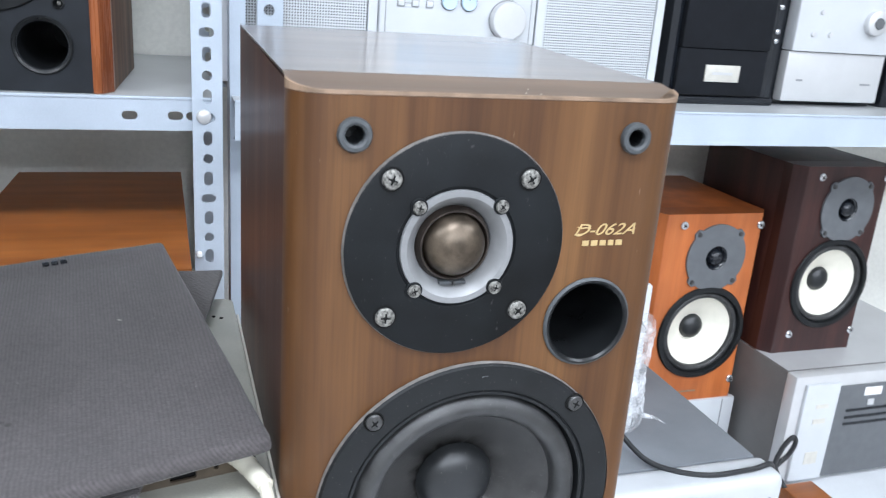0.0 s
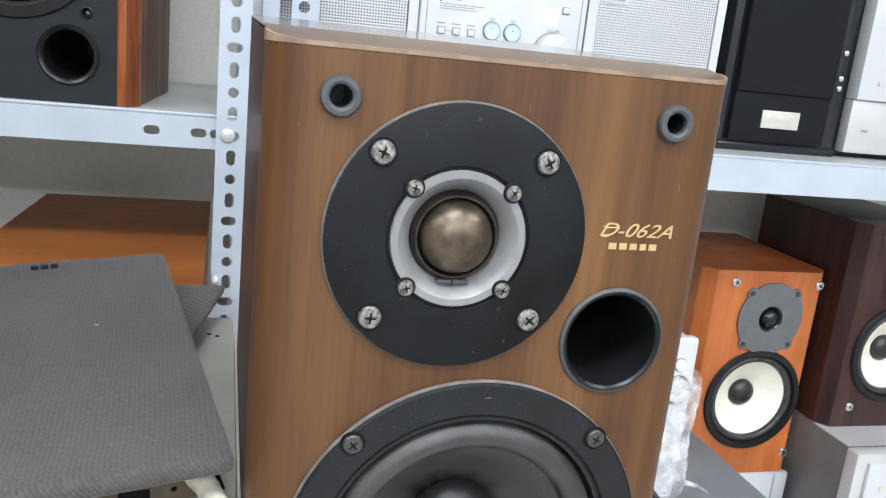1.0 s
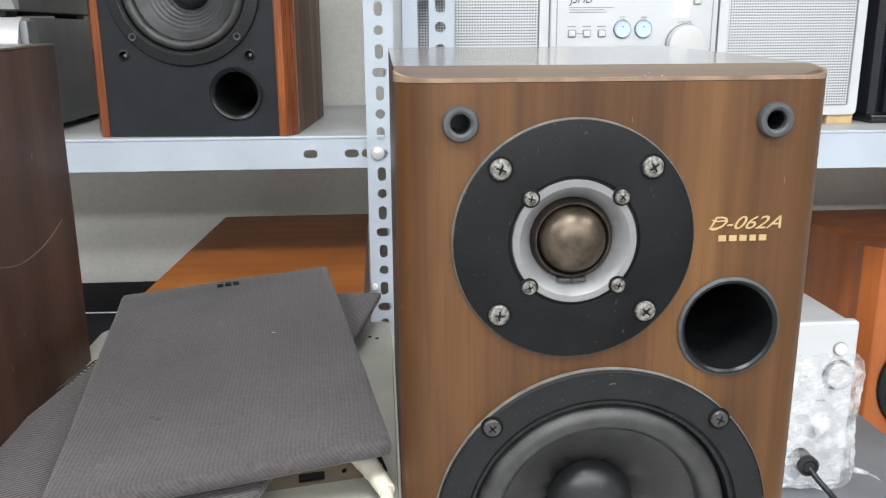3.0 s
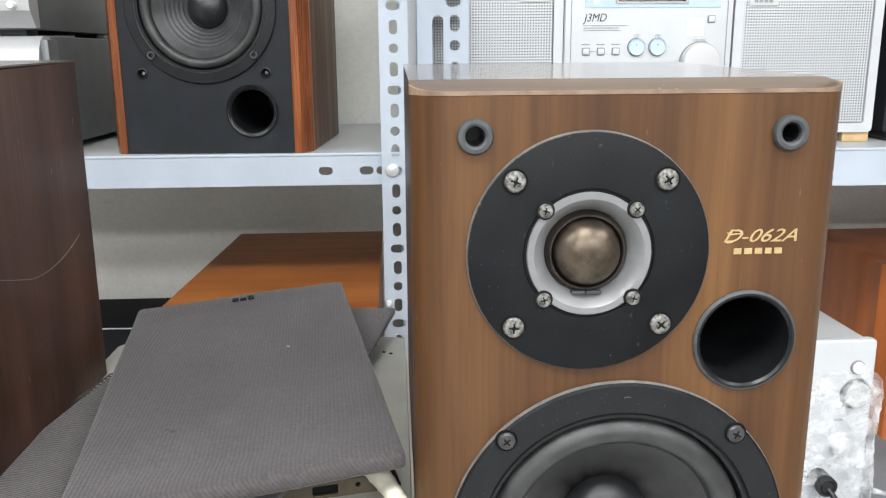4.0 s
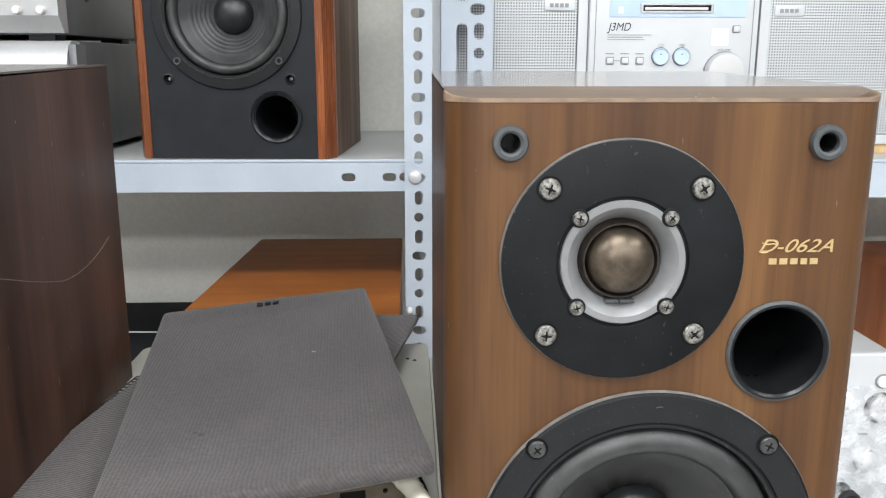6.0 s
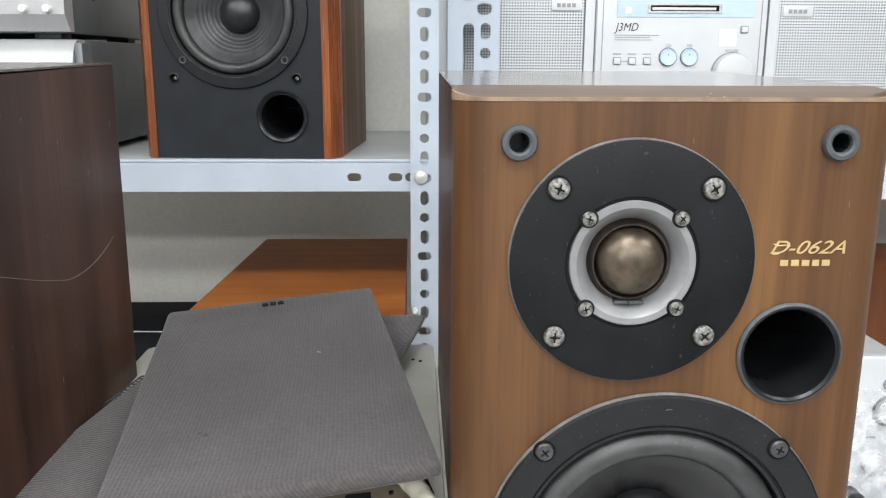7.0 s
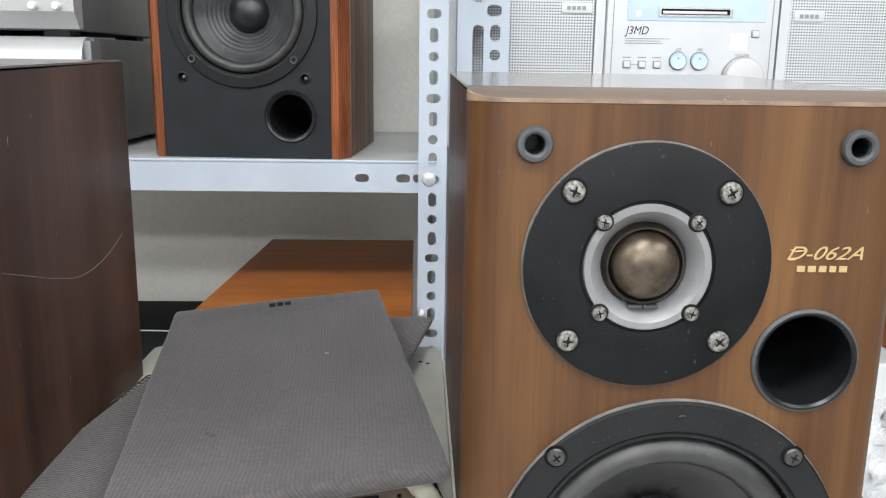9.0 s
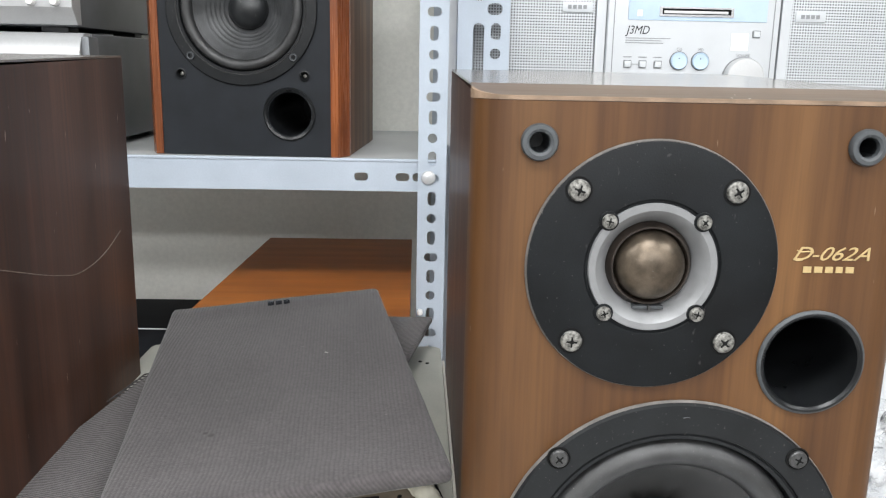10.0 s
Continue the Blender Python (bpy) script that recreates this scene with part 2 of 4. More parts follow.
CORD_WHITE = plain("cream_cord", (0.70, 0.67, 0.56), 0.5, 0, 0.08, 120, 0.08, 0)
CORD_BLACK = plain("black_cord", (0.015, 0.016, 0.018), 0.45, 0, 0.1, 100, 0.1, 0)
PRINT = plain("grey_print", (0.27, 0.28, 0.29), 0.6, 0, 0.1, 300, 0.1, 0)
PRINT_DARK = plain("dark_print", (0.035, 0.037, 0.04), 0.6, 0, 0.1, 300, 0.1, 0)
BOARD = plain("brown_board", (0.085, 0.066, 0.045), 0.45, 0, 0.3, 60, 0.2, 0.1, 0.2)
STICKER = plain("white_sticker", (0.85, 0.85, 0.84), 0.5, 0, 0.03, 100, 0.03, 0)
PINE = plain("raw_pine", (0.62, 0.43, 0.22), 0.6, 0, 0.15, 60, 0.15, 0.1)
TABLETOP = plain("white_laminate", (0.66, 0.68, 0.70), 0.45, 0, 0.05, 8, 0.05, 0.05)
CLOTH = cloth("charcoal_grille_cloth", (0.060, 0.0535, 0.0545), 4, 150, 0.5)
CLOTH_COARSE = cloth("coarse_ribbed_cloth", (0.064, 0.057, 0.057), 50, 120, 0.9)
MESH = perforated("white_perforated_metal", 0.0035, 0.255)


def wrap_film():
    m, nt, b = shader("clear_wrap_film", 0.22)
    out = nt.nodes["Material Output"]
    tr = nt.nodes.new("ShaderNodeBsdfTransparent")
    ms = nt.nodes.new("ShaderNodeMixShader")
    b.inputs["Base Color"].default_value = (0.88, 0.90, 0.92, 1)
    n = noise_tex(nt, coords(nt, (1, 1, 1)), 45, 4)
    k = ramp(nt, n, [(0.35, (0.04, 0.04, 0.04)), (0.68, (0.60, 0.60, 0.60))])
    nt.links.new(k, ms.inputs[0])
    nt.links.new(tr.outputs[0], ms.inputs[1])
    nt.links.new(b.outputs[0], ms.inputs[2])
    nt.links.new(ms.outputs[0], out.inputs[0])
    return m


gloss(BLACK_PLATE, 0.22)
gloss(SLOT, 0.05)
gloss(BLACK_RING, 0.3)
gloss(BAFFLE, 0.28)
gloss(BLACK_CLOTH, 0.2)
gloss(PORT, 0.3)
FILM = wrap_film()


# ---------- building helpers ----------
def thing(name, m, label, category, group="", kind=""):
    ob = new(name)
    ob.empty_display_size = 0.05
    ob.matrix_basis = m
    return tagged(ob, label, category, group, kind)


def part(name, bm, material, parent=None, label="", smooth=35.0):
    bmesh.ops.recalc_face_normals(bm, faces=bm.faces)
    me = bpy.data.meshes.new(name)
    bm.to_mesh(me)
    bm.free()
    me.materials.append(material)
    if smooth:
        for p in me.polygons:
            p.use_smooth = True
        me.set_sharp_from_angle(angle=radians(smooth))
    ob = new(name, me)
    if parent is not None:
        ob.parent = parent
    if label:
        ob["label"] = label
    return ob


def same_part(name, mesh, parent, m):
    ob = new(name, mesh)
    ob.parent = parent
    ob.matrix_basis = m
    return ob


def structure(name, bm, material, label, category, m=None):
    ob = part(name, bm, material)
    if m is not None:
        ob.matrix_basis = m
    return tagged(ob, label, category, "", "structure")


def box(x0, x1, y0, y1, z0, z1, bevel=0.0, seg=2, bm=None):
    own = bmesh.new()
    bmesh.ops.create_cube(own, size=1.0)
    for v in own.verts:
        v.co = Vector(((x0 + x1) / 2 + v.co.x * (x1 - x0), (y0 + y1) / 2 + v.co.y * (y1 - y0), (z0 + z1) / 2 + v.co.z * (z1 - z0)))
    if bevel:
        bmesh.ops.bevel(own, geom=own.edges[:], offset=bevel, segments=seg, profile=0.6, affect="EDGES")
    if bm is None:
        return own
    me = bpy.data.meshes.new("tmp")
    own.to_mesh(me)
    own.free()
    bm.from_mesh(me)
    bpy.data.meshes.remove(me)
    return bm


def lathe(cx, cz, profile, seg=64, y=0.0, cap=False):
    """Turns (radius, y) pairs round the axis along y through (cx, cz)."""
    bm = bmesh.new()
    rings = []
    for r, dy in profile:
        if r < 1e-6:
            rings.append([bm.verts.new((cx, y + dy, cz))])
        else:
            rings.append([bm.verts.new((cx + r * math.cos(2 * math.pi * i / seg), y + dy, cz + r * math.sin(2 * math.pi * i / seg))) for i in range(seg)])
    for a, b in zip(rings, rings[1:]):
        for i in range(seg):
            j = (i + 1) % seg
            if len(a) == 1 and len(b) == 1:
                continue
            if len(a) == 1:
                bm.faces.new((a[0], b[i], b[j]))
            elif len(b) == 1:
                bm.faces.new((a[i], a[j], b[0]))
            else:
                bm.faces.new((a[i], a[j], b[j], b[i]))
    if cap:
        bm.faces.new(rings[-1])
    return bm


def circle(cx, cz, r, n=48):
    return [(cx + r * math.cos(2 * math.pi * i / n), cz + r * math.sin(2 * math.pi * i / n)) for i in range(n)]


def stadium(cx, cz, w, h, n=6):
    """A slot outline, w wide and h high, with round ends."""
    r, pts = min(w, h) / 2, []
    dx, dz = w / 2 - r, h / 2 - r
    for k, (sx, sz) in enumerate(((1, 1), (-1, 1), (-1, -1), (1, -1))):
        for i in range(n + 1):
            a = math.pi / 2 * (k + i / n)
            p = (cx + sx * dx + r * math.cos(a), cz + sz * dz + r * math.sin(a))
            if not pts or abs(p[0] - pts[-1][0]) + abs(p[1] - pts[-1][1]) > 1e-6:
                pts.append(p)
    if abs(pts[0][0] - pts[-1][0]) + abs(pts[0][1] - pts[-1][1]) < 1e-6:
        pts.pop()
    return pts


def plate(outer, holes, y0, y1):
    """A flat plate in x and z with holes right through it, from y0 to y1."""
    bm = bmesh.new()
    edges = []
    for loop in (outer, *holes):
        vs = [bm.verts.new((x, y0, z)) for x, z in loop]
        edges += [bm.edges.new((vs[i], vs[(i + 1) % len(vs)])) for i in range(len(vs))]
    bmesh.ops.triangle_fill(bm, edges=edges, use_beauty=True, use_dissolve=False)
    faces = bm.faces[:]
    got = bmesh.ops.extrude_face_region(bm, geom=faces)
    for v in got["geom"]:
        if isinstance(v, bmesh.types.BMVert):
            v.co.y = y1
    return bm


def rect(x0, x1, z0, z1):
    return [(x0, z0), (x1, z0), (x1, z1), (x0, z1)]


def rrect(x0, x1, z0, z1, r, n=6):
    pts = []
    for cx, cz, a0 in ((x1 - r, z1 - r, 0), (x0 + r, z1 - r, 90), (x0 + r, z0 + r, 180), (x1 - r, z0 + r, 270)):
        for i in range(n + 1):
            a = radians(a0 + 90 * i / n)
            pts.append((cx + r * math.cos(a), cz + r * math.sin(a)))
    return pts


def prism(outline, z0, z1):
    """Extrudes a plan outline of (x, y) from z0 up to z1; either may be a function of (x, y)."""
    bm = bmesh.new()
    at = lambda z, p: z(*p) if callable(z) else z
    lo = [bm.verts.new((p[0], p[1], at(z0, p))) for p in outline]
    hi = [bm.verts.new((p[0], p[1], at(z1, p))) for p in outline]
    n = len(outline)
    for i in range(n):
        j = (i + 1) % n
        bm.faces.new((lo[i], lo[j], hi[j], hi[i]))
    bm.faces.new(lo)
    bm.faces.new(hi)
    bmesh.ops.triangulate(bm, faces=[f for f in bm.faces if len(f.verts) > 4])
    return bm


def tube(points, radius, seg=10):
    """A round cord along a smoothed line of points."""
    pts = [Vector(p) for p in points]
    line = []
    for i in range(len(pts) - 1):
        p0, p1, p2, p3 = pts[max(i - 1, 0)], pts[i], pts[i + 1], pts[min(i + 2, len(pts) - 1)]
        for k in range(8):
            t = k / 8
            line.append(0.5 * (2 * p1 + (p2 - p0) * t + (2 * p0 - 5 * p1 + 4 * p2 - p3) * t * t + (3 * p1 - p0 - 3 * p2 + p3) * t ** 3))
    line.append(pts[-1])
    bm = bmesh.new()
    rings = []
    for i, p in enumerate(line):
        d = (line[min(i + 1, len(line) - 1)] - line[max(i - 1, 0)]).normalized()
        side = d.cross(Vector((0, 0, 1)))
        side = side.normalized() if side.length > 1e-4 else Vector((1, 0, 0))
        up = side.cross(d)
        rad = radius(i / (len(line) - 1)) if callable(radius) else radius
        rings.append([bm.verts.new(p + rad * (math.cos(2 * math.pi * k / seg) * side + math.sin(2 * math.pi * k / seg) * up)) for k in range(seg)])
    for a, b in zip(rings, rings[1:]):
        for k in range(seg):
            bm.faces.new((a[k], a[(k + 1) % seg], b[(k + 1) % seg], b[k]))
    bm.faces.new(rings[0])
    bm.faces.new(rings[-1])
    return bm


def lettering(name, text, size, material, parent, m, shear=0.0, stretch=1.0, thick=0.0002):
    """Raised lettering in the built-in font, as a mesh."""
    cu = bpy.data.curves.new(name, "FONT")
    cu.body, cu.size, cu.shear, cu.extrude = text, size, shear, thick
    tmp = bpy.data.objects.new(name, cu)
    scene.collection.objects.link(tmp)
    me = bpy.data.meshes.new_from_object(tmp.evaluated_get(bpy.context.evaluated_depsgraph_get()))
    bpy.data.objects.remove(tmp)
    for v in me.vertices:
        v.co.x *= stretch
    me.materials.append(material)
    ob = new(name, me)
    ob.parent = parent
    ob.matrix_basis = m
    return ob


FACING = lambda x, y, z: pose(x, y, z, 90, 0, 0)


def screw_meshes(name, r, material):
    """Meshes of a cross-head screw, facing -y: its head and its cross recess."""
    bm = lathe(0, 0, [(r, 0.0), (r, -r * 0.25), (r * 0.86, -r * 0.42), (r * 0.5, -r * 0.5), (0, -r * 0.52)], 24)
    head = part(name, bm, material)
    cross = box(-r * 0.5, r * 0.5, -r * 0.55, -r * 0.3, -r * 0.085, r * 0.085)
    box(-r * 0.085, r * 0.085, -r * 0.551, -r * 0.3, -r * 0.5, r * 0.5, bm=cross)
    box(-r * 0.16, r * 0.16, -r * 0.552, -r * 0.3, -r * 0.16, r * 0.16, bm=cross)
    rec = part(name + "_cross", cross, SLOT, smooth=0)
    meshes = (head.data, rec.data)
    bpy.data.objects.remove(head)
    bpy.data.objects.remove(rec)
    return meshes


def screw(meshes, parent, x, y, z, turn=0):
    ob = same_part("screw", meshes[0], parent, pose(x, y, z, 0, turn, 0))
    same_part("screw_recess", meshes[1], ob, Matrix())
    return ob


SCREW_BIG = screw_meshes("plate_screw", 0.0052, SCREW)
SCREW_SMALL = screw_meshes("small_screw", 0.0036, SCREW)
SCREW_BLACK = screw_meshes("frame_screw", 0.0047, SCREW_DARK)
SCREW_BRIGHT = screw_meshes("bright_screw", 0.0075, CHROME)


# ---------- room ----------
X0, X1, Y0, Y1 = -3.2, 3.8, -6.0, 1.06
structure("floor", box(X0, X1, Y0, Y1, -0.1, 0), FLOOR, "grey vinyl shop floor", "floor")
structure("ceiling", box(X0, X1, Y0, Y1, CEIL, CEIL + 0.1), CEILING, "white painted shop ceiling", "ceiling")
structure("wall_north", box(X0, X1, Y1, Y1 + 0.12, 0, CEIL), PLASTER, "cream plastered wall behind the racks", "wall")
structure("wall_south", box(X0, X1, Y0 - 0.12, Y0, 0, CEIL), WALLGREY, "grey painted wall", "wall")
structure("wall_west", box(X0 - 0.12, X0, Y0 - 0.12, Y1 + 0.12, 0, CEIL), WALLGREY, "grey painted wall", "wall")
structure("wall_east", box(X1, X1 + 0.12, Y0 - 0.12, Y1 + 0.12, 0, CEIL), WALLGREY, "grey painted wall", "wall")

for lx, ly, ll, watts in LAMPS:
    fx = thing("ceiling_light", pose(lx, ly, CEIL), "white panel light fixed to the ceiling", "ceiling light", "ceiling lights")
    part("housing", box(-ll / 2 - 0.03, ll / 2 + 0.03, -0.28, 0.28, -0.07, 0.0, 0.01), CEILING, fx)


# ---------- slotted steel rack ----------
def hole_row(x, z0, z1, phase):
    """Slots and round holes of a slotted steel angle, one above the other."""
    out, step, k = [], 0.0239, 0
    k = math.ceil((z0 - phase) / step)
    while phase + k * step < z1:
        z = phase + k * step
        out.append(((stadium(x, z, 0.0165, 0.0105)), stadium(x, z, 0.0098, 0.0168), circle(x, z, 0.0056, 20), stadium(x, z, 0.0098, 0.0168))[k % 4])
        k += 1
    return out


def rack_post(name, m, label, hz0, hz1):
    post = thing(name, m, label, "rack post", "rack posts")
    part("front_flange", plate(rrect(-0.0168, 0.0168, 0.0, 1.9, 0.003, 2), hole_row(0.0, hz0, hz1, 0.891), 0.0, 0.0022), BLUEPAINT, post, "", 20)
    bm = plate(rect(-0.018, 0.031, 0.0, 1.9), hole_row(0.002, hz0, hz1, 0.903), 0.0, 0.0022)
    bmesh.ops.transform(bm, matrix=pose(0.0146, 0.0203, 0, 0, 0, 90), verts=bm.verts)
    part("side_flange", bm, BLUEPAINT, post, "", 20)
    part("foot", box(-0.02, 0.02, -0.002, 0.04, 0.0, 0.02, 0.002), CORD_BLACK, post, "black plastic foot")
    return post


rack_post("rack_post", pose(-0.114, 0.6005, 0), "pale blue slotted steel rack post with bolt", 0.74, 1.34)
rack_post("rack_post", pose(-1.13, 0.6005, 0), "pale blue slotted steel rack post", 0.9, 1.0)
rack_post("rack_post", pose(1.62, 0.6005, 0), "pale blue slotted steel rack post", 0.9, 1.0)
rack_post("rack_post", pose(-0.0905, 1.012, 0), "pale blue slotted steel post at the back of the rack", 0.9, 1.34)
rack_post("rack_post", pose(-1.13, 1.012, 0), "pale blue slotted steel post at the back of the rack", 0.9, 1.0)

cap_post = [o for o in scene.objects if o.name == "rack_post"][0]
part("plastic_cap", lathe(-0.0120, 0.8225, [(0.0036, 0.0), (0.0036, -0.005), (0.0028, -0.007), (0, -0.0074)], 20), STICKER, cap_post, "white plastic cap")

# wide slotted upright beside the post
wide = thing("rack_upright", pose(-0.0535, 0.655, 0), "wide pale blue perforated steel upright of the next rack", "rack post", "rack posts")
holes = [stadium(-0.006, 1.118, 0.0135, 0.102), stadium(-0.006, 1.245, 0.0135, 0.102)]
for k in range(-5, 7):
    z = 1.1855 + k * 0.0262
    holes.append(stadium(0.0130, z, 0.0185, 0.0135) if k % 4 == 0 else (stadium(0.0148, z, 0.012, 0.020) if k % 4 == 3 else circle(0.0148, z, 0.0065, 20)))
part("front_flange", plate(rect(-0.0315, 0.0315, 0.0, 1.9), holes, 0.0, 0.0022), BLUEPAINT, wide, "", 20)
part("side_flange", box(-0.0315, -0.0293, 0.0022, 0.04, 0.0, 1.9), BLUEPAINT, wide)
part("rear_flange", box(0.0293, 0.0315, 0.0022, 0.022, 0.0, 1.9), BLUEPAINT, wide)


def rack_shelf(name, m, x0, x1, depth, lip, slots, label, bolts=()):
    """A folded steel shelf; its deck's top is at local z 0 and its lip at local y 0."""
    sh = thing(name, m, label, "shelf", "rack shelves")
    part("deck", box(x0, x1, 0.0021, depth, -0.0015, 0.0, 0.0), DECKPAINT, sh)
    part("lip", plate(rect(x0, x1, -lip, 0.001), [stadium(sx, -lip * 0.53, 0.0168, 0.0098) for sx in slots], 0.0, 0.002), BLUEPAINT, sh, "", 20)
    part("return_fold", box(x0, x1, 0.0021, 0.016, -lip, -lip + 0.0018), BLUEPAINT, sh)
    part("crease", box(x0, x1, -0.0012, 0.004, -0.0012, 0.0022, 0.0011), BLUEPAINT, sh)
    part("rear_lip", box(x0, x1, depth, depth + 0.002, -lip, 0.0), BLUEPAINT, sh)
    for bx, bz in bolts:
        b = part("bolt", lathe(bx, bz, [(0.0085, 0.0), (0.0085, -0.001), (0.0072, -0.0032), (0.004, -0.0046), (0, -0.005)], 24, -0.0045), SILVER, sh, "zinc round-head bolt")
    return sh


rack_shelf("rack_shelf", pose(0, 0.605, 1.0068), -1.12, -0.101, 0.45, 0.0365, (-0.198, -0.149, -0.129, -1.08, -1.05), "pale blue-grey folded steel shelf with slotted lip", [(-0.118, -0.0190)])
rack_shelf("rack_shelf", pose(0, 0.605, 1.0045), -0.083, 1.60, 0.45, 0.045, (-0.06, 1.56), "pale blue-grey folded steel shelf holding small stereos")
rack_shelf("rack_shelf", pose(0, 0.605, 0.50), -1.12, -0.101, 0.45, 0.038, (-0.1905, -0.1535), "pale blue-grey lower steel shelf under the cabinets")

# desk under the speaker pair
desk = thing("desk", pose(-0.3, 0.17, 0), "white laminate desk under the speaker pair", "desk")
part("desktop", box(-0.48, 0.425, -0.32, 0.185, 0.735, 0.76, 0.004), TABLETOP, desk)
for sx in (-0.44, 0.385):
    for sy in (-0.28, 0.15):
        part("leg", box(sx - 0.02, sx + 0.02, sy - 0.02, sy + 0.02, 0, 0.735, 0.003), BLUEPAINT, desk)

low = thing("low_table", pose(0.9, 0.68, 0), "white low table holding stacked hi-fi units", "table")
part("tabletop", box(-0.72, 0.68, -0.36, 0.36, 0.315, 0.345, 0.004), TABLETOP, low)
for sx in (-0.68, 0.64):
    for sy in (-0.32, 0.32):
        part("leg", box(sx - 0.02, sx + 0.02, sy - 0.02, sy + 0.02, 0, 0.315, 0.003), BLUEPAINT, low)


# ---------- the walnut speaker and its twin ----------
def walnut_speaker(m, label):
    sp = thing("bookshelf_speaker", m, label, "speaker", "walnut speaker pair")
    WIDER = 0.002                    # the right side stands this much further out
    H, D, hw, r = 0.346, 0.262, 0.1068, 0.019
    top_z = lambda x, y: H + (0.005 * y / 0.031 if y < 0.031 else 0.005 + 0.005 * (y - 0.031) / (D - 0.031))
    arc = [(-hw + r - r * math.sin(a), r - r * math.cos(a)) for a in [math.pi / 2 * i / 8 for i in range(9)]]
    left = arc                       # from the flat front to the side
    right = [(-x + WIDER, y) for x, y in reversed(arc)]
    inner = hw - r - 0.0005
    outline = left + [(-hw, D), (hw + WIDER, D)] + right + [(inner, 0.0), (inner, D - 0.018), (-inner, D - 0.018), (-inner, 0.0)]
    part("cabinet", prism(outline, 0.0, lambda x, y: top_z(x, y) - 0.0014), WALNUT_SHADED, sp, "walnut veneered cabinet with rounded front edges", 50)
    # rounded front posts carry the same unshaded veneer colour as the baffle
    for s in (-1, 1):
        o = WIDER if s > 0 else 0.0
        skin = [(o + s * (hw - r + (r + 0.0004) * math.sin(a)), r - (r + 0.0004) * math.cos(a)) for a in [math.pi / 2 * i / 8 for i in range(9)]]
        part("rounded_edge", prism(skin + [(o + s * (hw - r), r)], 0.0, H - 0.0018), WALNUT, sp, "", 50)
    baf_holes = [circle(0.0, 0.1078, 0.076, 64), circle(-0.0200, 0.2669, 0.026), circle(0.0626, 0.2192, 0.0235, 48), circle(-0.0764, 0.3253, 0.006, 20), circle(0.0773, 0.3253, 0.006, 20)]
    part("baffle", plate(rect(-hw + r, hw - r + WIDER, 0.0, H - 0.0018), baf_holes, -0.0004, 0.018), WALNUT, sp, "walnut front baffle", 20)
    # sloped top: rises gently to the back behind a bevelled front strip
    strip = [p for p in left] + [(-hw, 0.031), (hw + WIDER, 0.031)] + right
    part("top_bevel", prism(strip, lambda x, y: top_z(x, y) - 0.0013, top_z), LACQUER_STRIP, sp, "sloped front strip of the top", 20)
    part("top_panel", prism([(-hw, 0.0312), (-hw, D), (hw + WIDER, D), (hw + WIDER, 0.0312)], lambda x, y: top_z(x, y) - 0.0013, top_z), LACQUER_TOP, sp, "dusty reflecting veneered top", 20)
    # thin pale line along the front top edge
    turns = [math.pi / 2 * i / 8 for i in range(9)]
    rim = lambda q: [(-hw + r - q * math.sin(a), r - q * math.cos(a)) for a in turns]
    outer_l, inner_l = rim(r + 0.0007), rim(r - 0.0009)
    outer = outer_l[::-1] + [(-x + WIDER, y) for x, y in outer_l]
    inner_edge = inner_l[::-1] + [(-x + WIDER, y) for x, y in inner_l]
    part("rubbed_edge", prism(outer + inner_edge[::-1], H - 0.0016, lambda x, y: H + 0.0003 + 0.161 * max(y, 0)), PALE_VENEER, sp, "thin pale veneer edge", 0)
    part("back_panel", box(-hw + 0.006, hw - 0.006, D + 0.0002, D + 0.004, 0.006, H - 0.016), BLACK_PLATE, sp)

    # woofer
    cx, cz = 0.0, 0.1078
    wf = part("woofer_frame", lathe(cx, cz, [(0.0902, 0.0), (0.0908, -0.0022), (0.0894, -0.0042), (0.0750, -0.0042), (0.0744, -0.0024), (0.0739, -0.0024), (0.0732, -0.0032), (0.0714, -0.0028), (0.0702, 0.0016), (0.0700, 0.0056)], 96), BLACK_RING, sp, "pressed black woofer frame")
    part("dusty_rim", lathe(cx, cz, [(0.0906, 0.0), (0.0914, -0.0008), (0.0911, -0.0024), (0.0907, -0.0030)], 96), DUSTY_LIT, wf, "dusty frame edge with painted highlight")
    roll = [(0.0704, 0.0045)] + [(0.0625 + 0.0072 * math.cos(a), 0.0030 - 0.0078 * math.sin(a)) for a in [math.pi * i / 14 for i in range(15)]] + [(0.0552, 0.006)]
    part("surround", lathe(cx, cz, roll, 96), RUBBER, wf, "rubber half-roll surround")
    cone = [(0.0565, 0.0052), (0.0545, 0.0058)] + [(0.0545 - 0.0325 * (i / 10), 0.0058 + 0.023 * (i / 10) ** 1.15) for i in range(1, 11)] + [(0.018, 0.030)]
    bm = lathe(cx, cz, cone, 96)
    for v in bm.verts:
        q = math.hypot(v.co.x - cx, v.co.z - cz)
        a = math.atan2(v.co.z - cz, v.co.x - cx)
        v.co.y += 0.0034 * max(0.0, 1 - abs(q - 0.026) / 0.010) * noise.noise(Vector((math.cos(a) * 5, math.sin(a) * 5, 0.7)))
    part("cone", bm, CONE, wf, "dark pulp cone pleated near the cap")
    cap = [(0.0245, 0.0245), (0.0238, 0.0225)] + [(0.0232 * math.cos(a), 0.0225 - 0.0105 * math.sin(a)) for a in [math.pi / 2 * i / 10 for i in range(1, 11)]]
    part("dust_cap", lathe(cx, cz, cap, 64), CAP, wf, "black domed dust cap")
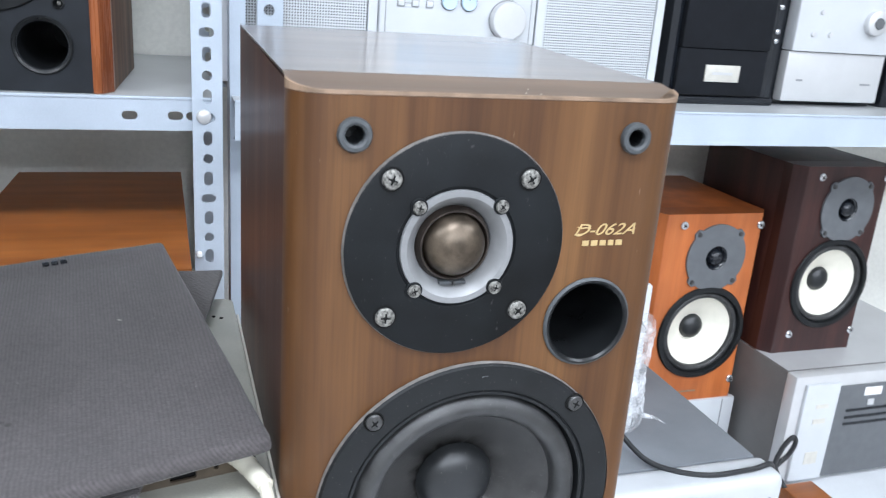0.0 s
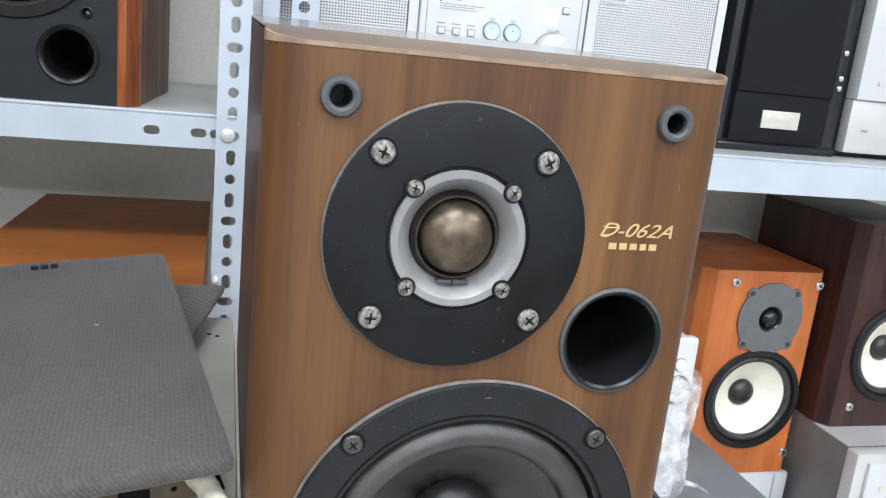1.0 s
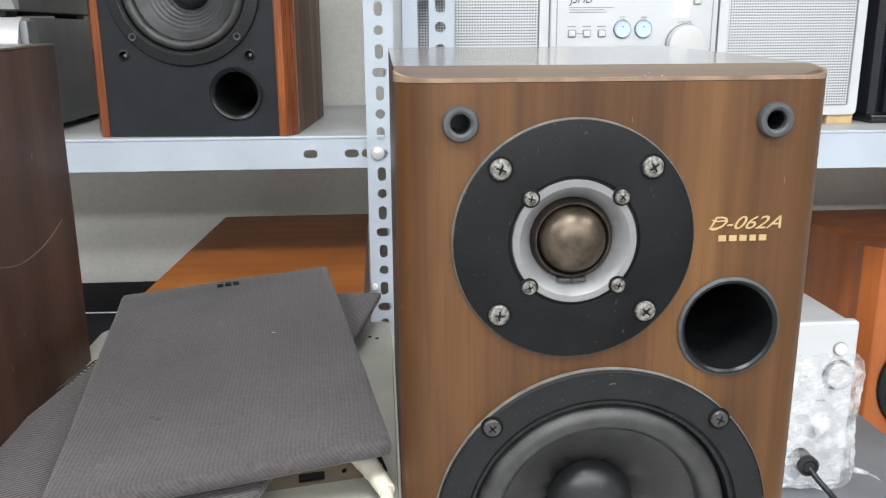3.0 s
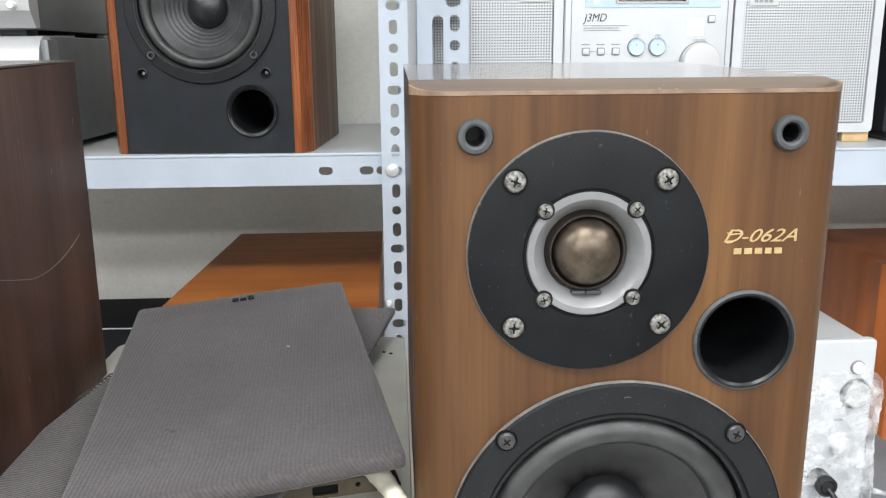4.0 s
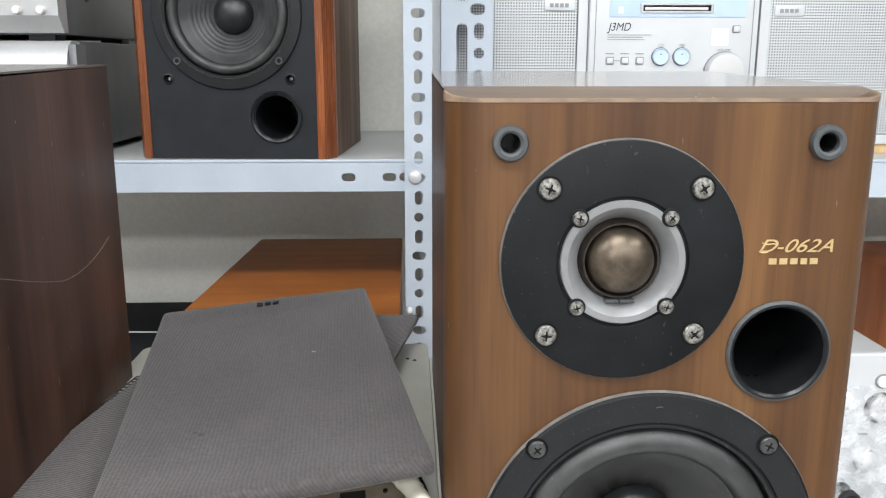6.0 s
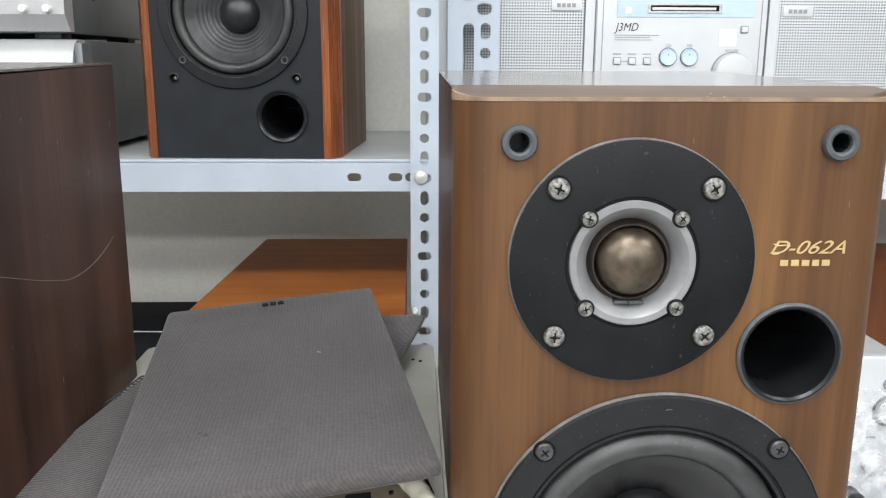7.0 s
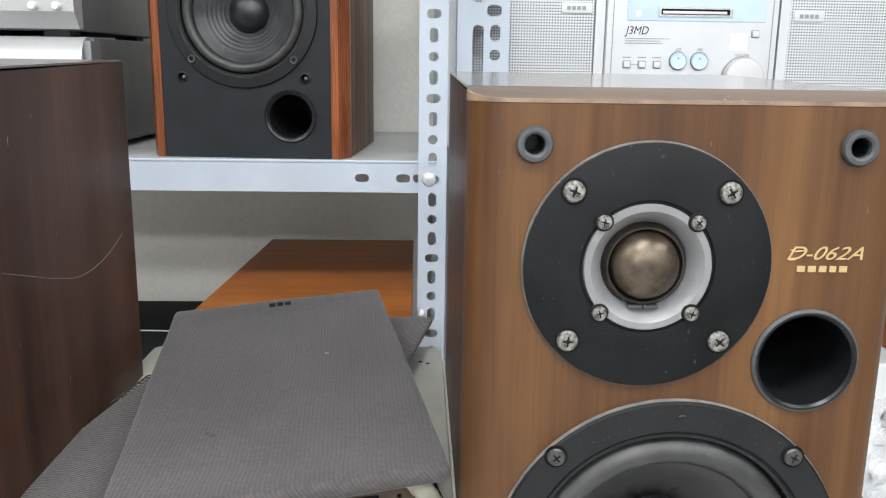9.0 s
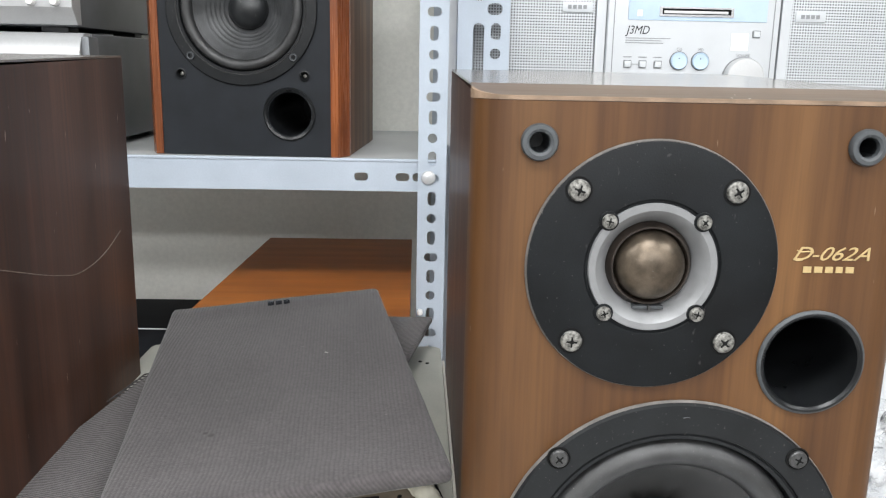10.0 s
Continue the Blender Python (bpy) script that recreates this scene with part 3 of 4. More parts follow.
    for sx in (-0.0602, 0.0602):
        for sz in (-0.0615, 0.0615):
            part("screw_seat", lathe(cx + sx, cz + sz, [(0.0060, -0.004), (0.0059, -0.0047), (0.0054, -0.0048), (0.0050, -0.0043)], 24, cap=True), SLOT, wf)
            screw(SCREW_BLACK, sp, cx + sx, -0.0044, cz + sz, 25 * (1 if sx > 0 else 2))
    part("paint_chip", tube([(0.0005, -0.0043, 0.1908), (0.0025, -0.0044, 0.1913), (0.0040, -0.0043, 0.1911)], 0.0003, 5), GREY_RUBBER, wf, "small pale scratch")
    for bx, by, bz in ((0.013, 0.004, H + 0.0007), (0.021, 0.003, H + 0.0006), (0.017, 0.011, H + 0.0018)):
        part("veneer_chip", box(bx, bx + 0.0007, by, by + 0.0006, bz - 0.0003, bz + 0.0002, 0.0002), BADGE, sp, "tiny pale chip")
    for bx, by, bz in ((0.1050, 0.0075, H - 0.029), (0.1046, 0.0071, H - 0.042), (0.1054, 0.0080, H - 0.020)):
        part("veneer_chip", box(bx - 0.0004, bx + 0.0004, by - 0.0006, by + 0.0004, bz - 0.0012, bz + 0.0012, 0.0002), PALE_VENEER, sp, "nicked veneer edge")

    # tweeter
    cx, cz = -0.0200, 0.2669
    tw = part("tweeter_plate", lathe(cx, cz, [(0.0596, 0.0), (0.0606, -0.0012), (0.0602, -0.0028), (0.0591, -0.0033), (0.0330, -0.0033), (0.0322, -0.0022), (0.0312, -0.0022), (0.0300, -0.002)], 96), BLACK_PLATE, sp, "matt black round tweeter plate")
    part("horn", lathe(cx, cz, [(0.0276, -0.0040), (0.0268, -0.0034), (0.0214, 0.0034), (0.0208, 0.006)], 72), HORN, tw, "satin grey horn throat")
    part("horn_rim", lathe(cx, cz, [(0.0311, -0.0020), (0.0310, -0.0036), (0.0307, -0.0040), (0.0276, -0.0040)], 72), HORN_RIM, tw, "flat grey horn rim")
    part("dome_seat", lathe(cx, cz, [(0.0210, 0.0050), (0.0204, 0.0030), (0.0190, 0.0006), (0.0182, 0.0006), (0.0174, 0.0026), (0.0170, 0.005)], 64), BRONZE_DARK, tw, "dark dome surround")
    dome = [(0.0172, 0.005), (0.0168, 0.002)] + [(0.0166 * math.cos(a), 0.0015 - 0.0112 * math.sin(a)) for a in [math.pi / 2 * i / 14 for i in range(15)]]
    part("dome", lathe(cx, cz, dome, 72), DOME, tw, "bronze-tinted dome")
    part("dome_terminal", box(cx - 0.0075, cx + 0.0075, -0.0005, 0.0042, cz - 0.0214, cz - 0.0196, 0.0006), GREY_RUBBER, tw)
    part("dome_terminal", box(cx - 0.0006, cx + 0.0006, -0.0030, 0.004, cz - 0.0212, cz - 0.0190, 0.0003), SCREW_DARK, tw)
    part("dusty_rim", lathe(cx, cz, [(0.0604, 0.0), (0.0609, -0.0008), (0.0606, -0.0022), (0.0600, -0.0030)], 96), DUSTY_LIT, tw, "dusty plate edge with painted highlight")
    for k, (sx, sz) in enumerate(((-0.0224, 0.0224), (0.0224, 0.0224), (-0.0224, -0.0224), (0.0224, -0.0224))):
        part("lug", lathe(cx + sx, cz + sz, [(0.0047, -0.002), (0.0047, -0.0040), (0.0044, -0.0043)], 24, cap=True), BLACK_PLATE, tw)
        screw(SCREW_SMALL, sp, cx + sx, -0.0046, cz + sz, 12 + 31 * k)
    for k, (sx, sz) in enumerate(((-0.0372, 0.0367), (0.0372, 0.0367), (-0.0372, -0.0367), (0.0372, -0.0367))):
        part("screw_seat", lathe(cx + sx, cz + sz, [(0.0066, -0.0031), (0.0065, -0.0035), (0.0060, -0.0035), (0.0056, -0.0032)], 24, cap=True), SLOT, tw)
        screw(SCREW_BIG, sp, cx + sx, -0.0032, cz + sz, 20 + 37 * k)

    # bass port
    part("port", lathe(0.0626, 0.2192, [(0.0262, 0.0), (0.0264, -0.0012), (0.0256, -0.0026), (0.0244, -0.0028), (0.0232, -0.0016), (0.0226, 0.003), (0.0222, 0.02), (0.0222, 0.15)], 72, cap=True), PORT, sp, "deep black bass port")
    part("port_lip", lathe(0.0626, 0.2192, [(0.0266, 0.0), (0.0269, -0.0014), (0.0262, -0.0024), (0.0254, -0.0027)], 72), GREY_RUBBER, sp)
    # grille sockets
    for sx in (-0.0764, 0.0773):
        so = part("grille_socket", lathe(sx, 0.3253, [(0.0086, 0.0), (0.0087, -0.0028), (0.0080, -0.0040), (0.0062, -0.0042), (0.0050, -0.0034), (0.0046, -0.001)], 40), GREY_RUBBER, sp, "grey rubber grille socket")
        part("socket_hole", lathe(sx, 0.3253, [(0.0047, -0.0012), (0.0042, 0.004), (0.004, 0.014)], 8, cap=True), PORT, so)
    # printed model number and maker's mark in gold
    lettering("model_number", "D-062A", 0.0094, GOLD, sp, FACING(0.0474, -0.0007, 0.2710), 0.45, 1.25)
    part("print_swash", tube([(0.0498, -0.0006, 0.2758), (0.0522, -0.0006, 0.2750), (0.0556, -0.0006, 0.2752), (0.0580, -0.0006, 0.2747)], 0.00035, 6), GOLD, sp)
    part("print_swash", tube([(0.0486, -0.0006, 0.2716), (0.0502, -0.0006, 0.2708), (0.0530, -0.0006, 0.2711)], 0.0004, 6), GOLD, sp)
    x = 0.0535
    for k, w in enumerate((0.0056, 0.0056, 0.0054, 0.0050, 0.0056)):
        part("maker_mark", box(x + 0.0003, x + w - 0.0014, -0.0009, -0.0003, 0.2648, 0.2678), GOLD, sp, "gold maker's mark")
        x += w - 0.0002
    return sp


MAIN = walnut_speaker(pose(0, 0, 0.76), "walnut bookshelf speaker without grille standing on the desk")
SCRATCH = [(0.044, 1.01), (0.067, 1.003), (0.093, 0.995), (0.119, 0.988), (0.143, 0.983), (0.171, 0.983), (0.198, 0.987), (0.225, 0.995)]
TWIN = copy_thing(MAIN, pose(-0.459, -0.012, 0.765))
TWIN["label"] = "walnut speaker with a scratched side beside the grilles"
part("scratch", tube([(0.1089, p[0] + 0.012, p[1] - 0.765) for p in SCRATCH], 0.00028, 6), SCRATCHED, TWIN, "pale curved scratch")
for sx in (-0.08, 0.08):
    for sy in (0.03, 0.23):
        part("rubber_pad", box(sx - 0.012, sx + 0.012, sy - 0.012, sy + 0.012, -0.0049, 0.0, 0.001), CORD_BLACK, TWIN)


# ---------- grilles on the beige chassis ----------
def cloth_grille(m, label, fabric, w=0.182, l=0.343, h=0.011):
    """A cloth-covered grille lying flat; local x across, y along, top at z 0; origin at its far right corner."""
    g = thing("speaker_grille", m, label, "speaker grille", "loose speaker grilles")
    bm = box(-w, 0, -l, 0, -h, 0, min(0.005, h * 0.45), 3)
    # wrap the cloth a little loosely
    bmesh.ops.subdivide_edges(bm, edges=[e for e in bm.edges if e.calc_length() > 0.05], cuts=24, use_grid_fill=True)
    for v in bm.verts:
        n = noise.noise(Vector((v.co.x * 18, v.co.y * 18, 0.3)))
        edge = min(-v.co.x, v.co.x + w, -v.co.y, v.co.y + l)
        v.co.z += 0.0009 * n - (0.0012 if edge > 0.02 and v.co.z > -0.004 else 0)
    part("cloth", bm, fabric, g, "", 60)
    part("backing_board", box(-w + 0.008, -0.008, -l + 0.008, -0.008, -h - 0.001, -h + 0.001, 0.0004), SLOT, g)
    return g


def frame_from(origin, right, back):
    """A pose from an origin, the way to local +x and the way to local +y."""
    x = Vector(right).normalized()
    z = x.cross(Vector(back)).normalized()
    y = z.cross(x)
    m = Matrix((x, y, z)).transposed().to_4x4()
    m.translation = origin
    return m


FAR_R, FAR_L, NEAR_R = Vector((-0.1666, 0.3511, 0.9206)), Vector((-0.3438, 0.3225, 0.9058)), Vector((-0.1123, 0.0152, 0.9150))
TOP_GRILLE = cloth_grille(frame_from(FAR_R, FAR_R - FAR_L, FAR_R - NEAR_R), "charcoal cloth speaker grille lying on another grille", CLOTH, 0.1805, 0.341)
for k, w in enumerate((0.0052, 0.0052, 0.0052)):
    part("badge", box(-0.098 + k * 0.0068, -0.098 + k * 0.0068 + w, -0.0205, -0.0150, -0.001, 0.0022, 0.0006), BLACK_GLOSS, TOP_GRILLE, "small dark metal badge")
LOW_GRILLE = cloth_grille(frame_from(Vector((-0.117, 0.322, 0.9022)), Vector((0.974, -0.205, 0.055)), Vector((0.198, 0.98, 0.030))), "charcoal cloth speaker grille with frayed cloth edge underneath", CLOTH_COARSE, 0.190, 0.343, 0.006)
for sx, sy, rr in ((-0.098, -0.318, 0.0016), (-0.128, -0.262, 0.0035), (-0.132, -0.258, 0.002)):
    st = part("stain", lathe(0, 0, [(rr, 0.0), (rr * 0.7, -0.0003), (0, -0.0004)], 12), SLOT if rr < 0.0018 else STAIN, TOP_GRILLE, "small dark stain")
    st.matrix_basis = pose(sx, sy, -0.0013, -90, 0, 0)
for sx, sy in ((-0.135, -0.332), (-0.055, -0.15)):
    lt = part("lint", tube([(-0.0015, 0, 0), (0, 0.0006, 0.0003), (0.0015, 0.0002, 0)], 0.00022, 5), BADGE, TOP_GRILLE)
    lt.matrix_basis = pose(sx, sy, -0.0006, 0, 0, 40 * sx * 100)
random.seed(4)
for k in range(9):
    y = -0.150 - k * 0.0052
    pts = [(-0.187, y, 0.0006), (-0.1915, y - 0.0006, 0.0002), (-0.1955 - random.random() * 0.0014, y - 0.0016, -0.003)]
    part("frayed_thread", tube(pts, 0.0006, 5), STAIN, LOW_GRILLE, "dark frayed thread")


ch = thing("amplifier_chassis", pose(-0.2355, 0.111, 0.760), "beige metal chassis with open recess under the grilles", "amplifier")
w, d = 0.1262, 0.211
shell = rrect(-w, w, -d, d, 0.009)
flat = lambda top: Matrix(((1, 0, 0, 0), (0, 0, 1, 0), (0, -1, 0, top), (0, 0, 0, 1)))
bm = plate(shell, [], 0.0, 0.010)
bmesh.ops.transform(bm, matrix=flat(0.114), verts=bm.verts)
part("top_plate", bm, BEIGE, ch)
bm = plate(shell, [rrect(-w + 0.003, w - 0.003, -d + 0.003, d - 0.003, 0.007)], 0.0, 0.1038)
bmesh.ops.transform(bm, matrix=flat(0.1038), verts=bm.verts)
part("side_wall", bm, BEIGE, ch)
part("rim", box(w + 0.0004, w + 0.0022, -0.19, 0.17, 0.010, 0.116, 0.0006), BADGE, ch, "pale folded edge")
skew = pose(0.078, -0.069, 0.1141, 0, 0, 11.6)
bm = plate(rect(-0.050, 0.031, 0.0, 0.0105), [rrect(-0.0085, 0.0065, 0.002, 0.008, 0.001, 3), circle(0.018, 0.006, 0.0016, 12)], 0.0, 0.0016)
part("terminal_board", bm, BOARD, ch, "brown terminal board with a slot", 20).matrix_basis = skew
# black sheets on the top plate paint the shade of the gap and slot
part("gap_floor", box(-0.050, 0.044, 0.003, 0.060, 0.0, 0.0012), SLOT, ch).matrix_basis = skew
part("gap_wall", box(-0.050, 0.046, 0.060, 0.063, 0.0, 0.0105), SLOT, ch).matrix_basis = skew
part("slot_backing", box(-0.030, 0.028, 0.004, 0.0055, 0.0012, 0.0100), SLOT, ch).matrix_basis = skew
part("board_lug", box(-0.024, -0.014, -0.0008, 0.0024, 0.0085, 0.0112, 0.0006), SCREW, ch, "small bright lug").matrix_basis = skew
for hx, hy in ((0.108, 0.172), (0.114, 0.168), (0.100, 0.19)):
    part("screw_hole", lathe(0, 0, [(0.0016, 0), (0.0016, 0.0006)], 12, cap=True), SLOT, ch).matrix_basis = pose(hx, hy, 0.1138, 90, 0, 0)

plug = thing("signal_cable", pose(-0.129, 0.040, 0.8868), "cream ribbed plug and cable beside the speaker", "cable")
rib = lambda u: (0.0076 - 0.0028 * u) + (0.0008 * math.sin(u * 70) if 0.12 < u < 0.75 else 0)
part("plug_body", tube([(-0.010, 0.026, 0.000), (-0.002, 0.012, 0.0), (0.006, -0.006, -0.001), (0.0135, -0.026, -0.002)], rib, 18), CORD_WHITE, plug, "ribbed cream strain relief")
part("cord", tube([(0.013, -0.024, -0.002), (0.0145, -0.06, -0.004), (0.0145, -0.13, -0.004), (0.012, -0.158, -0.02), (0.008, -0.175, -0.08), (-0.03, -0.185, -0.1228)], 0.0036, 10), CORD_WHITE, plug)
part("bush", tube([(-0.020, 0.044, 0.0), (-0.0098, 0.0258, 0.0)], 0.0092, 16), CORD_BLACK, plug, "black bush")


# ---------- things behind, left bay ----------
tb = thing("wooden_cabinet", pose(-0.254, 0.70, 0.5), "orange-brown teak cabinet lying under the shelf", "cabinet")
part("body", prism([(-0.136, -0.20), (0.115, -0.20), (0.115, 0.248), (-0.112, 0.248)], 0.0, 0.330), TEAK, tb, "", 20)
part("top_board", prism([(-0.137, -0.201), (0.116, -0.201), (0.116, 0.249), (-0.113, 0.249)], 0.3302, 0.340), TEAK, tb, "", 20)

bk = thing("black_component", pose(-0.60, 0.83, 0.5), "black hi-fi unit under the shelf beside the cabinet", "hi-fi unit")
part("body", box(-0.205, 0.205, -0.2, 0.21, 0.012, 0.2095, 0.004), BLACK_CLOTH, bk)
part("front_panel", box(-0.207, 0.207, -0.212, -0.2005, 0.012, 0.2095, 0.003), BLACK_GLOSS, bk)
for sx in (-0.17, 0.17):
    for sy in (-0.16, 0.17):
        part("foot", lathe(0, 0, [(0.018, 0), (0.018, 0.012)], 20, cap=True), CORD_BLACK, bk).matrix_basis = pose(sx, sy, 0, 90, 0, 0)
wc = thing("thin_cable", pose(-0.5, 0.86, 0.7107), "thin grey cable across the black unit", "cable")
part("cord", tube([(-0.2, 0.01, 0), (-0.05, 0.006, 0.0), (0.04, 0.0, 0.0), (0.09, -0.003, 0)], 0.0012, 8), SILVER, wc)

# charcoal speaker with cherry edges on the shelf
gs = thing("bookshelf_speaker", pose(-0.3370, 0.634, 1.0072, 0, 0, -4.2), "charcoal-fronted speaker with cherry wood edges on the steel shelf", "speaker")
gw = 0.1020
part("baffle", plate(rect(-gw, gw, 0, 0.36), [circle(-0.002, 0.1725, 0.075, 64), circle(0.0525, 0.0505, 0.026), circle(-0.0770, 0.0955, 0.0045, 16), circle(0.0710, 0.0955, 0.0045, 16)], 0.0, 0.018), BAFFLE, gs, "matt charcoal baffle", 20)
for s in (-1, 1):
    prof = [(s * gw, -0.0012), (s * (gw + 0.009), -0.0012), (s * (gw + 0.0196), 0.019), (s * (gw + 0.0196), 0.028), (s * gw, 0.028)]
    part("wood_edge", prism(prof, 0, 0.36), CHERRY, gs, "lacquered cherry edge strip", 20)
    part("side_panel", box(min(s * (gw + 0.0193), s * (gw + 0.004)), max(s * (gw + 0.0193), s * (gw + 0.004)), 0.0282, 0.245, 0, 0.36, 0.001), OAK_DARK, gs)
part("top_panel", box(-gw, gw, 0.019, 0.245, 0.342, 0.36), OAK_DARK, gs)
part("bottom_panel", box(-gw, gw, 0.019, 0.245, 0, 0.018), OAK_DARK, gs)
part("back_panel", box(-gw, gw, 0.225, 0.2445, 0.0182, 0.3418), BLACK_PLATE, gs)
gf = part("woofer_frame", lathe(-0.002, 0.1725, [(0.0885, 0.0), (0.0895, -0.002), (0.0885, -0.0035), (0.0775, -0.0042), (0.0765, -0.0028), (0.0735, -0.0028), (0.0725, 0.002), (0.0725, 0.006)], 96), BLACK_RING, gs)
roll = [(0.0725, 0.004)] + [(0.0660 + 0.0062 * math.cos(a), 0.002 - 0.0062 * math.sin(a)) for a in [math.pi * i / 10 for i in range(11)]] + [(0.0595, 0.005)]
part("surround", lathe(-0.002, 0.1725, roll, 96), RUBBER, gf)
part("trim_ring", lathe(-0.002, 0.1725, [(0.0775, -0.0040), (0.0768, -0.0048), (0.0760, -0.0040)], 96), SCREW_DARK, gf, "thin bright trim ring")
gcone = []
for i in range(26):
    u = i / 25
    gcone.append((0.060 - 0.037 * u, 0.005 + 0.028 * u + 0.0004 * math.sin(u * 52) * (1 if u > 0.3 else 0)))
part("cone", lathe(-0.002, 0.1725, gcone, 96), CONE_GREY, gf, "ribbed dark cone")
part("dust_cap", lathe(-0.002, 0.1725, [(0.0245, 0.032)] + [(0.0235 * math.cos(a), 0.031 - 0.016 * math.sin(a)) for a in [math.pi / 2 * i / 10 for i in range(11)]], 64), CAP, gf)
part("port", lathe(0.0525, 0.0505, [(0.0312, 0.0), (0.0315, -0.0015), (0.0300, -0.003), (0.0272, -0.0018), (0.0250, 0.006), (0.0245, 0.03), (0.0245, 0.20)], 64, cap=True), PORT, gs, "black flared port")
for sx in (-0.0630, 0.0590):
    part("frame_screw", lathe(sx, 0.1165, [(0.0047, -0.003), (0.0047, -0.006), (0.0040, -0.0068), (0.0028, -0.0066), (0.0024, -0.003)], 20, cap=True), GREY_RUBBER, gs, "socket-head screw")
    part("frame_screw", lathe(sx, 0.2285, [(0.0047, -0.003), (0.0047, -0.006), (0.0040, -0.0068), (0.0028, -0.0066), (0.0024, -0.003)], 20, cap=True), GREY_RUBBER, gs, "socket-head screw")
for sx in (-0.0770, 0.0710):
    part("grille_socket", lathe(sx, 0.0955, [(0.0066, 0.0), (0.0066, -0.0012), (0.0052, -0.0018), (0.0042, 0.0), (0.004, 0.012)], 24, cap=True), BLACK_RING, gs)
    part("socket_glint", lathe(sx, 0.0955, [(0.0022, 0.004), (0.0, 0.003)], 12), SCREW, gs)


# silver amplifiers stacked on the shelf
def silver_unit(m, label, h, rounded):
    u = thing("hifi_unit", m, label, "amplifier", "stacked silver amplifiers")
    part("case", box(-0.43, 0.0, 0.012, 0.31, 0.008 if rounded else -0.002, h, 0.003), CHARCOAL_METAL, u, "charcoal sheet-metal case")
    if rounded:
        prof = [(0.0115, 0.006), (0.0115, h), (-0.002, h)] + [(-0.002 - 0.026 * math.sin(a), h - 0.042 + 0.042 * math.cos(a)) for a in [math.pi / 2 * i / 8 for i in range(1, 9)]] + [(-0.028, 0.012), (-0.024, 0.006)]
    else:
        prof = [(0.0115, 0.0), (0.0115, h), (-0.014, h), (-0.014, 0.019), (0.0, 0.0)]
    bm = bmesh.new()
    a = [bm.verts.new((-0.434, y, z)) for y, z in prof]
    b = [bm.verts.new((-0.002 if rounded else 0.003, y, z)) for y, z in prof]
    for i in range(len(prof)):
        j = (i + 1) % len(prof)
        bm.faces.new((a[i], a[j], b[j], b[i]))
    bm.faces.new(a)
    bm.faces.new(b)
    part("front_panel", bm, AMP_SILVER, u, "satin silver front panel", 25)
    if rounded:
        part("end_cheek", box(-0.0018, 0.008, -0.02, 0.0113, 0.008, h - 0.004, 0.003), CHARCOAL_METAL, u)
        part("panel_groove", box(-0.43, -0.006, -0.0295, -0.0275, h * 0.42, h * 0.42 + 0.0012), PRINT, u)
    for sx in (-0.40, -0.03):
        for sy in (0.03, 0.27):
            part("foot", box(sx - 0.016, sx + 0.016, sy - 0.016, sy + 0.016, -0.0085 if not rounded else 0.0, 0.0078, 0.002), CORD_BLACK, u)
    return u


LOWER = silver_unit(pose(-0.523, 0.648, 1.0072), "silver amplifier with rounded front on the steel shelf", 0.140, True)
UPPER = silver_unit(pose(-0.534, 0.640, 1.1562), "silver amplifier stacked on a second silver unit", 0.115, False)
for kx in (-0.015, -0.042):
    part("knob", lathe(kx, 0.025, [(0.0046, -0.014), (0.0046, -0.021), (0.0038, -0.0225), (0, -0.0228)], 24), STICKER, UPPER, "small white knob")
part("display", box(-0.30, -0.088, -0.0152, -0.0142, 0.030, 0.075, 0.0004), BLACK_GLOSS, UPPER, "black display")
part("case_screw", lathe(0, 0, [(0.0048, 0), (0.0048, -0.002), (0, -0.0026)], 16), SCREW_DARK, UPPER).matrix_basis = pose(0.0, 0.085, 0.045, 0, 0, 90)


# ---------- right bay, upper shelf ----------
def mesh_speaker(m, w, h, label, block=True):
    s = thing("satellite_speaker", m, label, "speaker", "white satellite speakers")
    part("cabinet", box(-w / 2, w / 2, 0.012, 0.21, 0, h, 0.004), WHITE_PLASTIC, s)
    part("surround_frame", plate(rrect(-w / 2 - 0.001, w / 2 + 0.001, -0.001, h + 0.001, 0.006), [rrect(-w / 2 + 0.011, w / 2 - 0.011, 0.011, h - 0.01, 0.004)], 0.0, 0.0115), WHITE_PLASTIC, s, "silver-white frame", 20)
    part("grille", box(-w / 2 + 0.0115, w / 2 - 0.0115, 0.003, 0.011, 0.0115, h - 0.0105, 0.001), MESH, s, "white perforated metal grille")
    return s


SH = 1.0045
LS = mesh_speaker(pose(0.003, 0.690, SH + 0.014), 0.196, 0.268, "white satellite speaker with perforated grille behind the rack post")
RS = mesh_speaker(pose(0.4225, 0.690, SH + 0.014), 0.195, 0.268, "white satellite speaker with perforated grille on pine blocks")
for s, bx, bz in ((LS, 0.064, 0.174), (RS, -0.060, 0.168)):
    bd = part("badge", box(bx - 0.020, bx + 0.0185, 0.001, 0.0035, bz - 0.006, bz + 0.0065, 0.0006), WHITE_PLASTIC, s, "white maker's badge")
    x = bx - 0.0135
    for k in range(4):
        part("badge_mark", box(x, x + 0.0046, 0.0004, 0.0011, bz - 0.0022, bz + 0.0026), PRINT, bd)
        x += 0.0064
for sx in (-0.06, 0.08, 0.362, 0.502):
    pb = thing("wood_block", pose(sx, 0.72, SH), "raw pine block under a satellite speaker", "wood block", "pine blocks")
    part("block", box(-0.018, 0.018, -0.026, 0.05, 0.0, 0.0138, 0.0015), PINE, pb)

